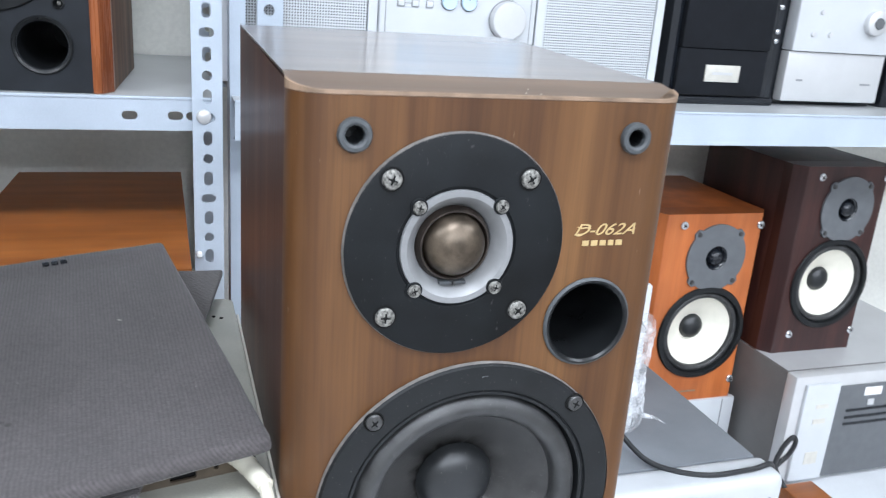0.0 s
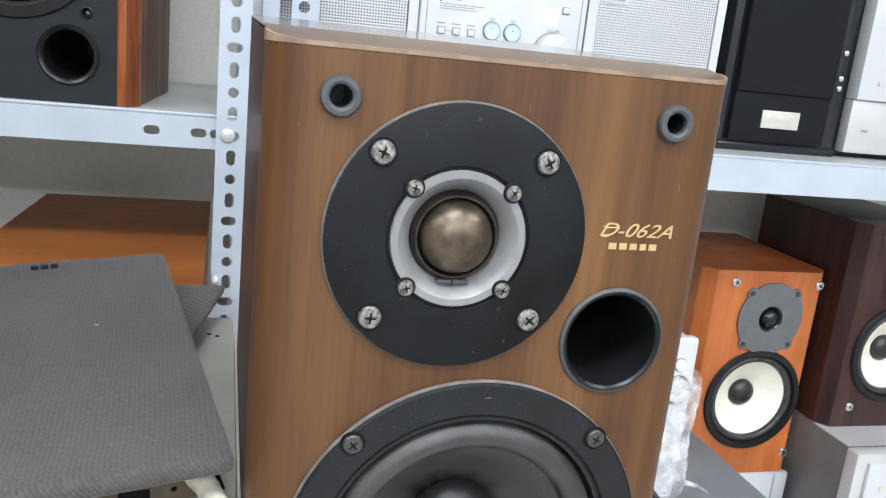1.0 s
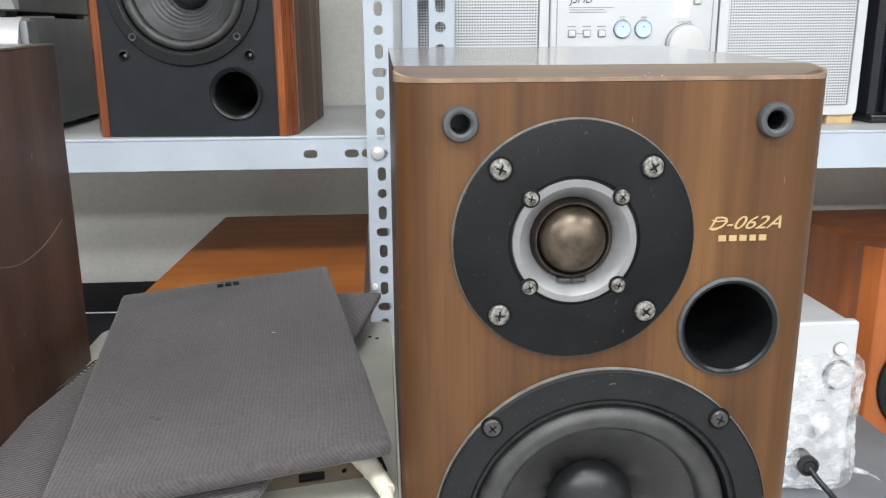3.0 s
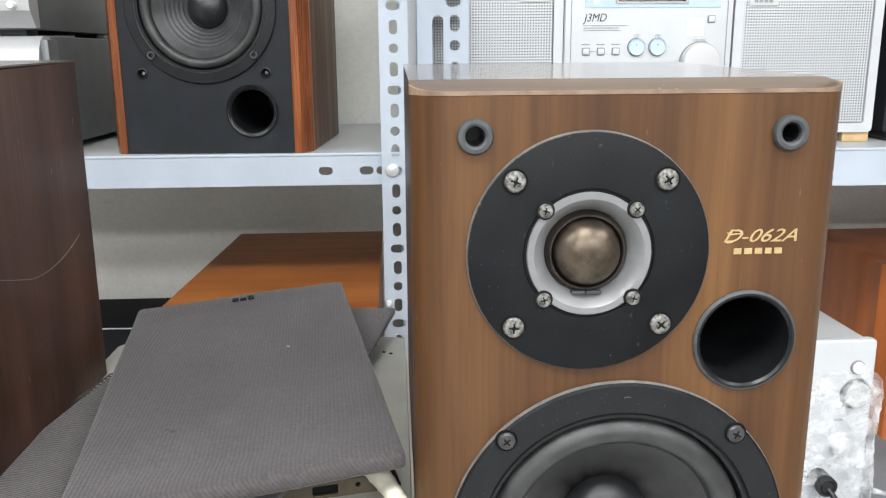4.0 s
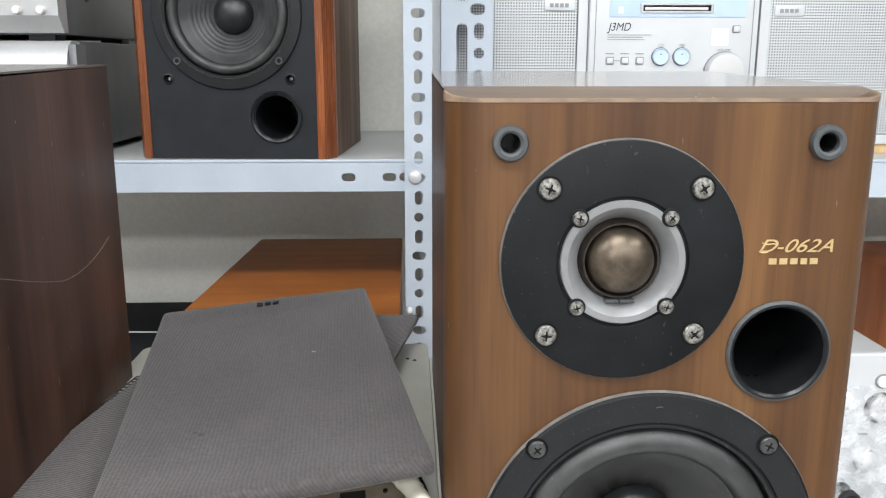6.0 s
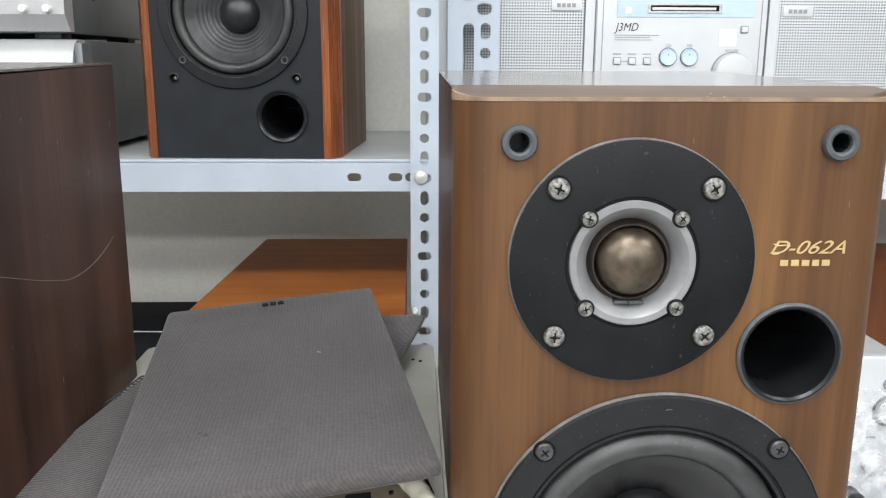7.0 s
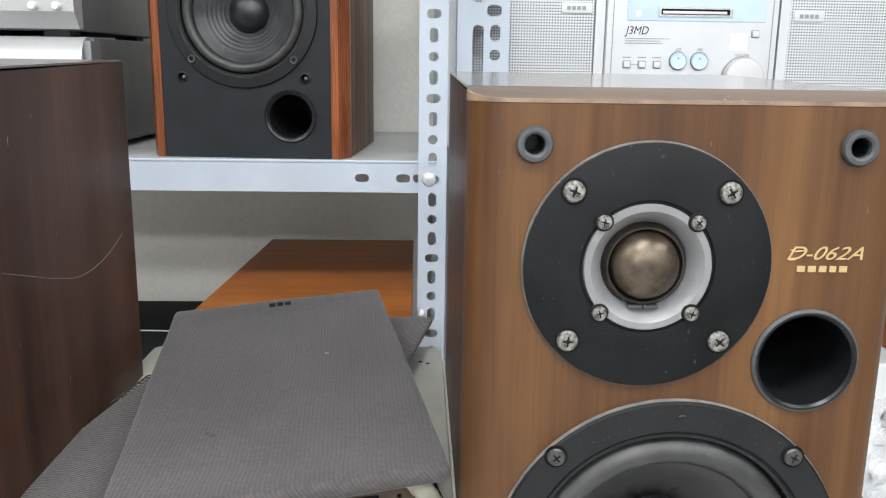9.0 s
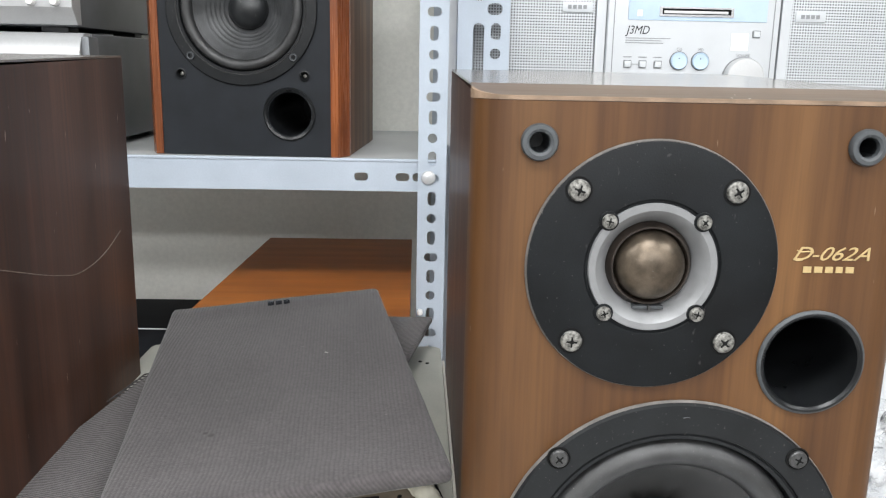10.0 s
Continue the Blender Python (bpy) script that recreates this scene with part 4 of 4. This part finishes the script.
# compact stereo
K = 0.000725
PX = lambda px: (px - 1155) * K
PZ = lambda py: 1.1565 - (py - 60) * K - SH
cs = thing("compact_stereo", pose(0.2115, 0.684, SH), "white compact stereo with pale blue disc panel on the shelf", "stereo")
part("case", box(-0.106, 0.106, 0.014, 0.25, 0.006, 0.29, 0.004), WHITE_PLASTIC, cs)
part("front_panel", box(-0.1085, 0.1085, 0.0, 0.0138, 0.004, 0.292, 0.004), WHITE_PLASTIC, cs, "silver-white front panel")
for sx in (-0.09, 0.09):
    for sy in (0.03, 0.22):
        part("foot", box(sx - 0.012, sx + 0.012, sy - 0.012, sy + 0.012, 0, 0.0058, 0.001), CORD_BLACK, cs)
part("disc_panel", box(PX(1040), PX(1281), -0.0012, 0.001, PZ(30), PZ(-30), 0.001), SKY_BLUE, cs, "pale blue disc panel")
sl = part("disc_slot", plate(rect(PX(1093), PX(1222), PZ(23), PZ(7)), [rect(PX(1098), PX(1217), PZ(19.5), PZ(10))], -0.0026, -0.0011), CHROME, cs, "chrome disc slot")
part("slot_gap", box(PX(1098), PX(1217), -0.0016, -0.0013, PZ(19.5), PZ(10)), SLOT, sl)
part("disc_edge", box(PX(1101), PX(1212), -0.0024, -0.0017, PZ(18), PZ(13.5), 0.0003), SILVER, sl)
part("panel_icon", box(PX(1055), PX(1064), -0.0017, -0.0011, PZ(24), PZ(13), 0.0002), STICKER, cs)
lettering("model_name", "J3MD", 0.0142, PRINT_DARK, cs, FACING(PX(1038.5), -0.0003, PZ(53)), 0.25, 0.88, 0.0001)
for k, (py, wpx) in enumerate(((60, 78), (64, 62), (68, 66))):
    part("small_print", box(PX(1038), PX(1038 + wpx), -0.0006, 0.0, PZ(py + 0.5), PZ(py - 0.5)), PRINT, cs)
for px in (1043.5, 1070, 1096.5):
    bt = part("button", box(PX(px - 5.5), PX(px + 5.5), -0.003, 0.0, PZ(109), PZ(99), 0.0008), WHITE_PLASTIC, cs)
    part("button_rim", plate(rrect(PX(px - 7), PX(px + 7), PZ(110.6), PZ(97.4), 0.001, 2), [rect(PX(px - 5.6), PX(px + 5.6), PZ(109.1), PZ(98.9))], -0.0009, 0.0002), PRINT, bt)
    part("button_print", box(PX(px - 8), PX(px + 7), -0.0005, 0.0, PZ(92.8), PZ(91.2)), PRINT, cs)
part("print_line", box(PX(1050), PX(1063), -0.0005, 0.0, PZ(104.6), PZ(103.6)), PRINT, cs)
for px, word in ((1133, "CD"), (1170.5, "MD")):
    kb = part("selector_button", lathe(PX(px), PZ(97), [(0.0106, 0.0), (0.0106, -0.003), (0.0098, -0.0044), (0.0088, -0.0034), (0, -0.0026)], 40), SKY_BLUE, cs, "round pale blue button")
    part("button_rim", lathe(PX(px), PZ(97), [(0.0116, 0.0003), (0.0116, -0.0010), (0.0107, -0.0012)], 40), GREY_FACE, kb)
    part("button_dot", lathe(PX(px), PZ(97) + 0.003, [(0.0011, -0.0026), (0, -0.0040)], 10), PRINT_DARK, kb)
    lettering("button_word", word, 0.0052, PRINT, cs, FACING(PX(px) - 0.0034, -0.0003, PZ(80)), 0, 0.9, 0.0001)
vk = part("volume_knob", lathe(PX(1247), PZ(124), [(0.0248, 0.0), (0.0248, -0.010), (0.0232, -0.0125), (0, -0.0135)], 64), SILVER, cs, "large satin volume knob")
part("knob_ring", lathe(PX(1247), PZ(124), [(0.0262, 0.0003), (0.0262, -0.0016), (0.0250, -0.0018)], 64), PRINT, vk)
lettering("knob_word", "VOLUME", 0.0046, PRINT, cs, FACING(PX(1233), -0.0003, PZ(88)), 0, 1.0, 0.0001)
part("sticker", box(PX(1222), PX(1252), -0.0006, 0.0, PZ(78), PZ(49)), STICKER, cs, "blank white sticker")
eb = part("eject_button", box(PX(1259.5), PX(1270.5), -0.003, 0.0, PZ(54.5), PZ(45), 0.0008), WHITE_PLASTIC, cs)
part("button_rim", plate(rrect(PX(1258), PX(1272), PZ(56), PZ(43.5), 0.001, 2), [rect(PX(1259.4), PX(1270.6), PZ(54.6), PZ(44.9))], -0.0009, 0.0002), PRINT, eb)
for sx in (-0.1005, 0.1005):
    part("panel_groove", box(sx - 0.0005, sx + 0.0005, -0.0006, 0.0004, 0.006, 0.29), PRINT, cs)

# black satellite speaker with badge
bs = thing("black_speaker", pose(0.640, 0.700, SH), "black satellite speaker with cream badge on the shelf", "speaker")
prof = [(-0.097, 0.03), (-0.095, 0.004), (-0.086, 0.0), (-0.078, 0.004), (0.078, 0.004), (0.088, 0.0), (0.100, 0.004), (0.103, 0.03), (0.096, 0.2), (-0.092, 0.2)]
part("cabinet", prism(prof, 0.012, 0.31), BLACK_GLOSS, bs, "gloss black curved cabinet", 40)
part("base", box(-0.094, 0.100, -0.006, 0.2, 0.0, 0.0115, 0.003), BLACK_GLOSS, bs)
part("front_cloth", box(-0.0775, 0.0775, -0.004, 0.0036, 0.014, 0.082, 0.002), BLACK_CLOTH, bs)
part("upper_cloth", box(-0.0775, 0.0775, -0.0065, 0.0036, 0.0825, 0.30, 0.002), BLACK_CLOTH, bs, "black cloth front")
bd = part("badge", box(-0.031, 0.030, -0.0068, -0.004, 0.034, 0.059, 0.001), BADGE, bs, "cream maker's badge")
part("badge_mark", box(-0.019, 0.017, -0.0073, -0.0066, 0.0445, 0.0485), SILVER, bd)
for zz in (0.098, 0.112, 0.148):
    part("pin", lathe(0.0888, zz, [(0.004, 0.0), (0.004, -0.004), (0.002, -0.006), (0, -0.0064)], 16, 0.001), CHROME, bs, "small bright pin")

# silver mini unit beyond it
sm = thing("mini_stereo", pose(0.854, 0.700, SH), "silver-white mini stereo with slanted grey lower panel", "stereo")
part("case", box(-0.102, 0.102, 0.02, 0.22, 0.0, 0.31, 0.004), BLACK_GLOSS, sm)
bm = box(-0.095, 0.095, 0.0, 0.0198, 0.008, 0.085, 0.003)
part("lower_panel", bm, SILVER, sm, "pale silver lower panel")
part("upper_panel", box(-0.095, 0.095, -0.006, 0.0198, 0.0855, 0.31, 0.003), WHITE_PLASTIC, sm, "white upper panel")
part("dial", lathe(0.050, 0.134, [(0.019, -0.006), (0.019, -0.016), (0.016, -0.018), (0, -0.0185)], 40), SILVER, sm, "silver dial")
part("dial_centre", lathe(0.050, 0.134, [(0.009, -0.018), (0.008, -0.021), (0, -0.0215)], 30), GREY_FACE, sm)
for px, pz in ((-0.062, 0.112), (-0.052, 0.145), (-0.03, 0.112)):
    part("button", lathe(px, pz, [(0.004, -0.005), (0.004, -0.009), (0, -0.0095)], 16), SILVER, sm)
part("print_mark", box(-0.072, -0.06, -0.0006, 0.0004, 0.0395, 0.0425), PRINT, sm)
part("print_mark", box(0.055, 0.075, -0.0006, 0.0004, 0.036, 0.039), PRINT, sm)
bp = thing("black_speaker", pose(1.074, 0.705, SH), "black satellite speaker at the end of the shelf", "speaker")
part("cabinet", box(-0.105, 0.105, 0.004, 0.2, 0.0, 0.31, 0.006), BLACK_GLOSS, bp)
part("front_cloth", box(-0.088, 0.088, -0.001, 0.0038, 0.016, 0.295, 0.002), BLACK_CLOTH, bp)


# ---------- right bay, lower table ----------
def paper_cone_speaker(m, w, h, d, veneer, label):
    """Small two-way speaker with white paper cone and a lobed tweeter plate."""
    s = thing("bookshelf_speaker", m, label, "speaker", "paper-cone speaker pair")
    part("cabinet", box(-w / 2, w / 2, 0.0452, d, 0, h, 0.002), veneer, s)
    wc, tc = (0.0085, 0.1345), (0.0115, h - 0.0785)
    # the upright front edges are broadly chamfered
    for e in (-1, 1):
        edge = [(e * (w / 2 - 0.020), 0.0), (e * (w / 2 - 0.018), 0.0006), (e * (w / 2 - 0.002), 0.019), (e * w / 2, 0.022), (e * w / 2, 0.045), (e * (w / 2 - 0.020), 0.045)]
        part("chamfered_edge", prism(edge, 0, h), veneer, s, "", 20)
    part("baffle", plate(rect(-w / 2 + 0.0202, w / 2 - 0.0202, 0, h), [circle(wc[0], wc[1], 0.078, 56), circle(tc[0], tc[1], 0.018, 30)], 0.0, 0.045), veneer, s, "", 20)
    f = part("woofer_frame", lathe(*wc, [(0.087, 0.0), (0.088, -0.002), (0.086, -0.005), (0.078, -0.006), (0.0765, -0.002), (0.0755, 0.004)], 72), BLACK_RING, s)
    part("surround", lathe(*wc, [(0.0757, 0.004)] + [(0.0705 + 0.0055 * math.cos(a), 0.003 - 0.005 * math.sin(a)) for a in [math.pi * i / 8 for i in range(9)]] + [(0.0645, 0.006)], 72), RUBBER, f)
    part("cone", lathe(*wc, [(0.0648, 0.0055), (0.0635, 0.0065), (0.040, 0.020), (0.022, 0.032)], 72), PAPER, f, "white paper cone")
    part("dust_cap", lathe(*wc, [(0.0235, 0.032)] + [(0.0230 * math.cos(a), 0.031 - 0.015 * math.sin(a)) for a in [math.pi / 2 * i / 8 for i in range(9)]], 40), CAP, f)
    R, pts = 0.0605, []
    for i in range(72):
        a = 2 * math.pi * i / 72
        c4 = abs(((a + math.pi / 4) % (math.pi / 2)) - math.pi / 4)
        lobe = math.pi / 4 - c4
        pts.append((tc[0] + (R + (0.0065 if lobe < 0.16 else 0)) * math.cos(a) * 0.97, tc[1] + (R + (0.0065 if lobe < 0.16 else 0)) * math.sin(a)))
    t = part("tweeter_plate", plate(pts, [circle(tc[0], tc[1], 0.0215, 40)], -0.004, 0.0), GREY_FACE, s, "grey lobed tweeter plate", 20)
    part("dome_surround", lathe(*tc, [(0.0217, -0.0042), (0.0195, -0.003), (0.0165, 0.001), (0.0155, 0.003)], 40), BLACK_GLOSS, t)
    part("dome", lathe(*tc, [(0.0158, 0.004)] + [(0.0150 * math.cos(a), 0.002 - 0.0125 * math.sin(a)) for a in [math.pi / 2 * i / 8 for i in range(9)]], 40), BLACK_GLOSS, t, "gloss black dome")
    for k in range(4):
        a = math.pi / 4 + k * math.pi / 2
        part("plate_screw", lathe(tc[0] + 0.0585 * math.cos(a), tc[1] + 0.0605 * math.sin(a), [(0.0045, -0.004), (0.0040, -0.0056), (0, -0.006)], 14), SCREW_DARK, t)
    for sx, sz in ((-0.060, h - 0.019), (0.090, h - 0.021), (-0.060, 0.037), (0.088, 0.037)):
        screw(SCREW_BRIGHT, s, sx * w / 0.22, -0.0002, sz, 30)
    return s


OR = paper_cone_speaker(pose(0.7250, 0.757, 0.4575), 0.226, 0.354, 0.275, ORANGE, "orange cherry speaker with white paper cone on a silver unit")
part("maker_mark", box(-0.022, 0.020, -0.0008, -0.0002, 0.0175, 0.0205), PALE_VENEER, OR)
DK = paper_cone_speaker(pose(0.950, 0.72, 0.5585), 0.220, 0.356, 0.275, ROSEWOOD, "dark rosewood speaker with white paper cone on a large unit")
DK.scale = (0.935, 0.935, 0.965)
su = thing("hifi_unit", pose(0.7265, 0.752, 0.345), "silver-white hi-fi unit under the orange speaker", "hi-fi unit")
part("case", box(-0.104, 0.104, 0.012, 0.30, 0.006, 0.112, 0.003), SILVER, su)
part("front_panel", box(-0.106, 0.106, 0.0, 0.0118, 0.004, 0.1125, 0.003), WHITE_PLASTIC, su)
part("slot_lever", box(0.033, 0.037, -0.003, 0.0, 0.055, 0.088, 0.001), GREY_FACE, su)
for zz in (0.062, 0.045):
    part("button", lathe(0.058, zz, [(0.007, 0.0), (0.007, -0.004), (0, -0.005)], 20), STICKER, su)
part("window", box(-0.03, 0.022, -0.0012, 0.0, 0.05, 0.095, 0.0005), SILVER, su)
part("panel_groove", box(0.078, 0.080, -0.0008, 0.0002, 0.005, 0.11), PRINT, su)

bu = thing("hifi_unit", pose(1.057, 0.622, 0.345), "large silver receiver with dark display under the rosewood speaker", "hi-fi unit")
part("case", box(-0.211, 0.211, 0.03, 0.36, 0.01, 0.2125, 0.003), TAUPE, bu, "taupe sheet-metal case")
part("top_sheet", box(-0.209, 0.209, 0.032, 0.358, 0.2127, 0.2131), SILVER, bu)
part("front_frame", box(-0.2125, 0.2125, 0.004, 0.0298, 0.008, 0.213, 0.004), SILVER, bu, "silver front frame")
part("left_pillar", box(-0.192, -0.120, -0.003, 0.0038, 0.010, 0.199, 0.002), WHITE_PLASTIC, bu, "pale front pillar")
part("dark_panel", box(-0.1195, 0.21, 0.0, 0.0038, 0.010, 0.190, 0.002), GREY_FACE, bu, "smoked display panel")
part("display", box(-0.062, -0.024, -0.0012, 0.0, 0.168, 0.184, 0.001), STICKER, bu)
part("display", box(-0.05, -0.036, -0.0012, 0.0, 0.148, 0.160, 0.001), SILVER, bu)
for zz in (0.142, 0.128, 0.115):
    part("panel_bar", box(-0.095, 0.20, -0.002, 0.0, zz - 0.003, zz + 0.002, 0.001), BLACK_GLOSS, bu)
for zz, hh in ((0.157, 0.004), (0.128, 0.005), (0.055, 0.012)):
    part("label_print", box(-0.166, -0.139, -0.0038, -0.003, zz - hh, zz + hh), BADGE, bu)
for sx in (-0.18, 0.18):
    for sy in (0.05, 0.32):
        part("foot", box(sx - 0.015, sx + 0.015, sy - 0.015, sy + 0.015, 0, 0.0098, 0.002), CORD_BLACK, bu)

# slate-topped deck with the wrapped unit on it
dk = thing("tape_deck", pose(0.375, 0.385, 0.345), "silver deck with slate-grey top under a wrapped unit", "hi-fi unit")
part("case", box(-0.205, 0.207, 0.020, 0.36, 0.008, 0.232, 0.003), SLATE, dk, "slate-grey case")
part("front_panel", box(-0.213, 0.216, -0.034, 0.0196, 0.006, 0.234, 0.014, 4), WHITE_PLASTIC, dk, "rounded silver-white front")
part("end_screw", lathe(0.195, 0.20, [(0.004, -0.034), (0.004, -0.036), (0, -0.0365)], 16), SCREW, dk)
for sx in (-0.17, 0.17):
    for sy in (0.04, 0.32):
        part("foot", box(sx - 0.015, sx + 0.015, sy - 0.015, sy + 0.015, 0, 0.0078, 0.002), CORD_BLACK, dk)

wu = thing("wrapped_unit", pose(0.351, 0.5, 0.5775), "silver mini player wrapped in crumpled clear film", "hi-fi unit")
part("case", box(-0.094, 0.090, 0.012, 0.21, 0.004, 0.2135, 0.004), SILVER, wu)
part("front_panel", box(-0.097, 0.094, -0.004, 0.0118, 0.002, 0.2175, 0.006, 3), WHITE_PLASTIC, wu, "silver-white front")
part("power_button", lathe(0.0715, 0.184, [(0.0072, -0.004), (0.0072, -0.008), (0.006, -0.009), (0, -0.0092)], 28), STICKER, wu)
part("button_ring", lathe(0.0715, 0.184, [(0.0086, -0.0038), (0.0086, -0.0056), (0.0073, -0.006)], 28), PRINT, wu)
part("volume_ring", lathe(0.0725, 0.151, [(0.0190, -0.004), (0.0190, -0.006), (0.0170, -0.0062), (0.0155, -0.004)], 40), PRINT_DARK, wu)
part("volume_knob", lathe(0.0725, 0.151, [(0.0155, -0.004), (0.0155, -0.010), (0.0140, -0.012), (0, -0.0125)], 40), SILVER, wu)
part("tuning_knob", lathe(0.062, 0.085, [(0.014, -0.004), (0.014, -0.012), (0.011, -0.014), (0, -0.0145)], 36), SILVER, wu)
part("phones_jack", lathe(0.036, 0.044, [(0.0125, -0.004), (0.0125, -0.029), (0.0085, -0.030), (0.0065, -0.022)], 28, cap=True), CORD_BLACK, wu, "black jack collar")
for px, pz in ((0.04, 0.05), (0.055, 0.118), (0.086, 0.155), (0.03, 0.15)):
    part("print_mark", box(px - 0.006, px + 0.006, -0.0046, -0.0038, pz - 0.001, pz + 0.001), PRINT, wu)


def crumpled(x0, x1, y0, y1, z0, z1, amp, seed):
    """A loose sheet of film round a box, creased into small facets."""
    bm = box(x0, x1, y0, y1, z0, z1, 0.02, 2)
    bmesh.ops.delete(bm, geom=[f for f in bm.faces if f.normal.z < -0.9], context="FACES")
    bmesh.ops.triangulate(bm, faces=bm.faces[:])
    for cut in range(5):
        long = [e for e in bm.edges if e.calc_length() > 0.008]
        bmesh.ops.subdivide_edges(bm, edges=long, cuts=1)
        bmesh.ops.triangulate(bm, faces=[f for f in bm.faces if len(f.verts) > 3])
    bm.normal_update()
    rnd = random.Random(seed)
    for v in bm.verts:
        q = Vector((v.co.x + 0.5 * v.co.z, v.co.y, 0.45 * v.co.z - 0.3 * v.co.x))
        low = 1 - 2.4 * abs(noise.noise(q * 22 + Vector((seed, 0, 0))))
        crease = 1 - 2.4 * abs(noise.noise(q * 95 + Vector((0, seed, 0))))
        v.co += v.normal * amp * (0.6 * low + 0.5 * crease) + Vector([rnd.uniform(-0.0006, 0.0006) for _ in range(3)])
    return bm


part("film", crumpled(-0.105, 0.101, -0.020, 0.19, 0.004, 0.176, 0.0045, 3), FILM, wu, "crumpled clear film", 24)
part("film_tail", tube([(0.100, -0.015, 0.030), (0.118, -0.02, 0.026), (0.132, -0.022, 0.018)], lambda u: 0.0035 * (1 - u) + 0.0006, 8), FILM, wu)

mc = thing("black_cable", pose(0.387, 0.482, 0.6215), "black cable running across the slate-grey deck", "cable")
part("plug", tube([(0.0, 0.016, 0.0), (0.0, -0.012, 0.0)], 0.0075, 16), CORD_BLACK, mc)
part("cord", tube([(0.0, -0.006, 0.0), (0.012, -0.03, -0.018), (0.035, -0.075, -0.0375), (0.09, -0.110, -0.0403), (0.160, -0.112, -0.0403), (0.206, -0.10, -0.047), (0.256, -0.04, -0.14)], 0.0036, 10), CORD_BLACK, mc)
lc = thing("cable_loop", pose(0.80, 0.57, 0.345), "black cable looped in front of the receiver", "cable")
part("cord", tube([(0.05, -0.09, 0.0045), (0.015, -0.03, 0.03), (-0.008, 0.005, 0.072), (0.0, 0.012, 0.104), (0.016, 0.01, 0.129), (0.025, 0.01, 0.118), (0.018, 0.012, 0.095), (0.0, 0.014, 0.075), (-0.03, 0.02, 0.03), (-0.06, 0.03, 0.0045)], 0.0042, 10), CORD_BLACK, lc)
wb = thing("wood_offcut", pose(0.828, 0.535, 0.345), "orange-brown wooden offcut on the low table", "wood block")
part("block", box(-0.03, 0.034, -0.06, 0.03, 0.0005, 0.05, 0.003), TEAK, wb)
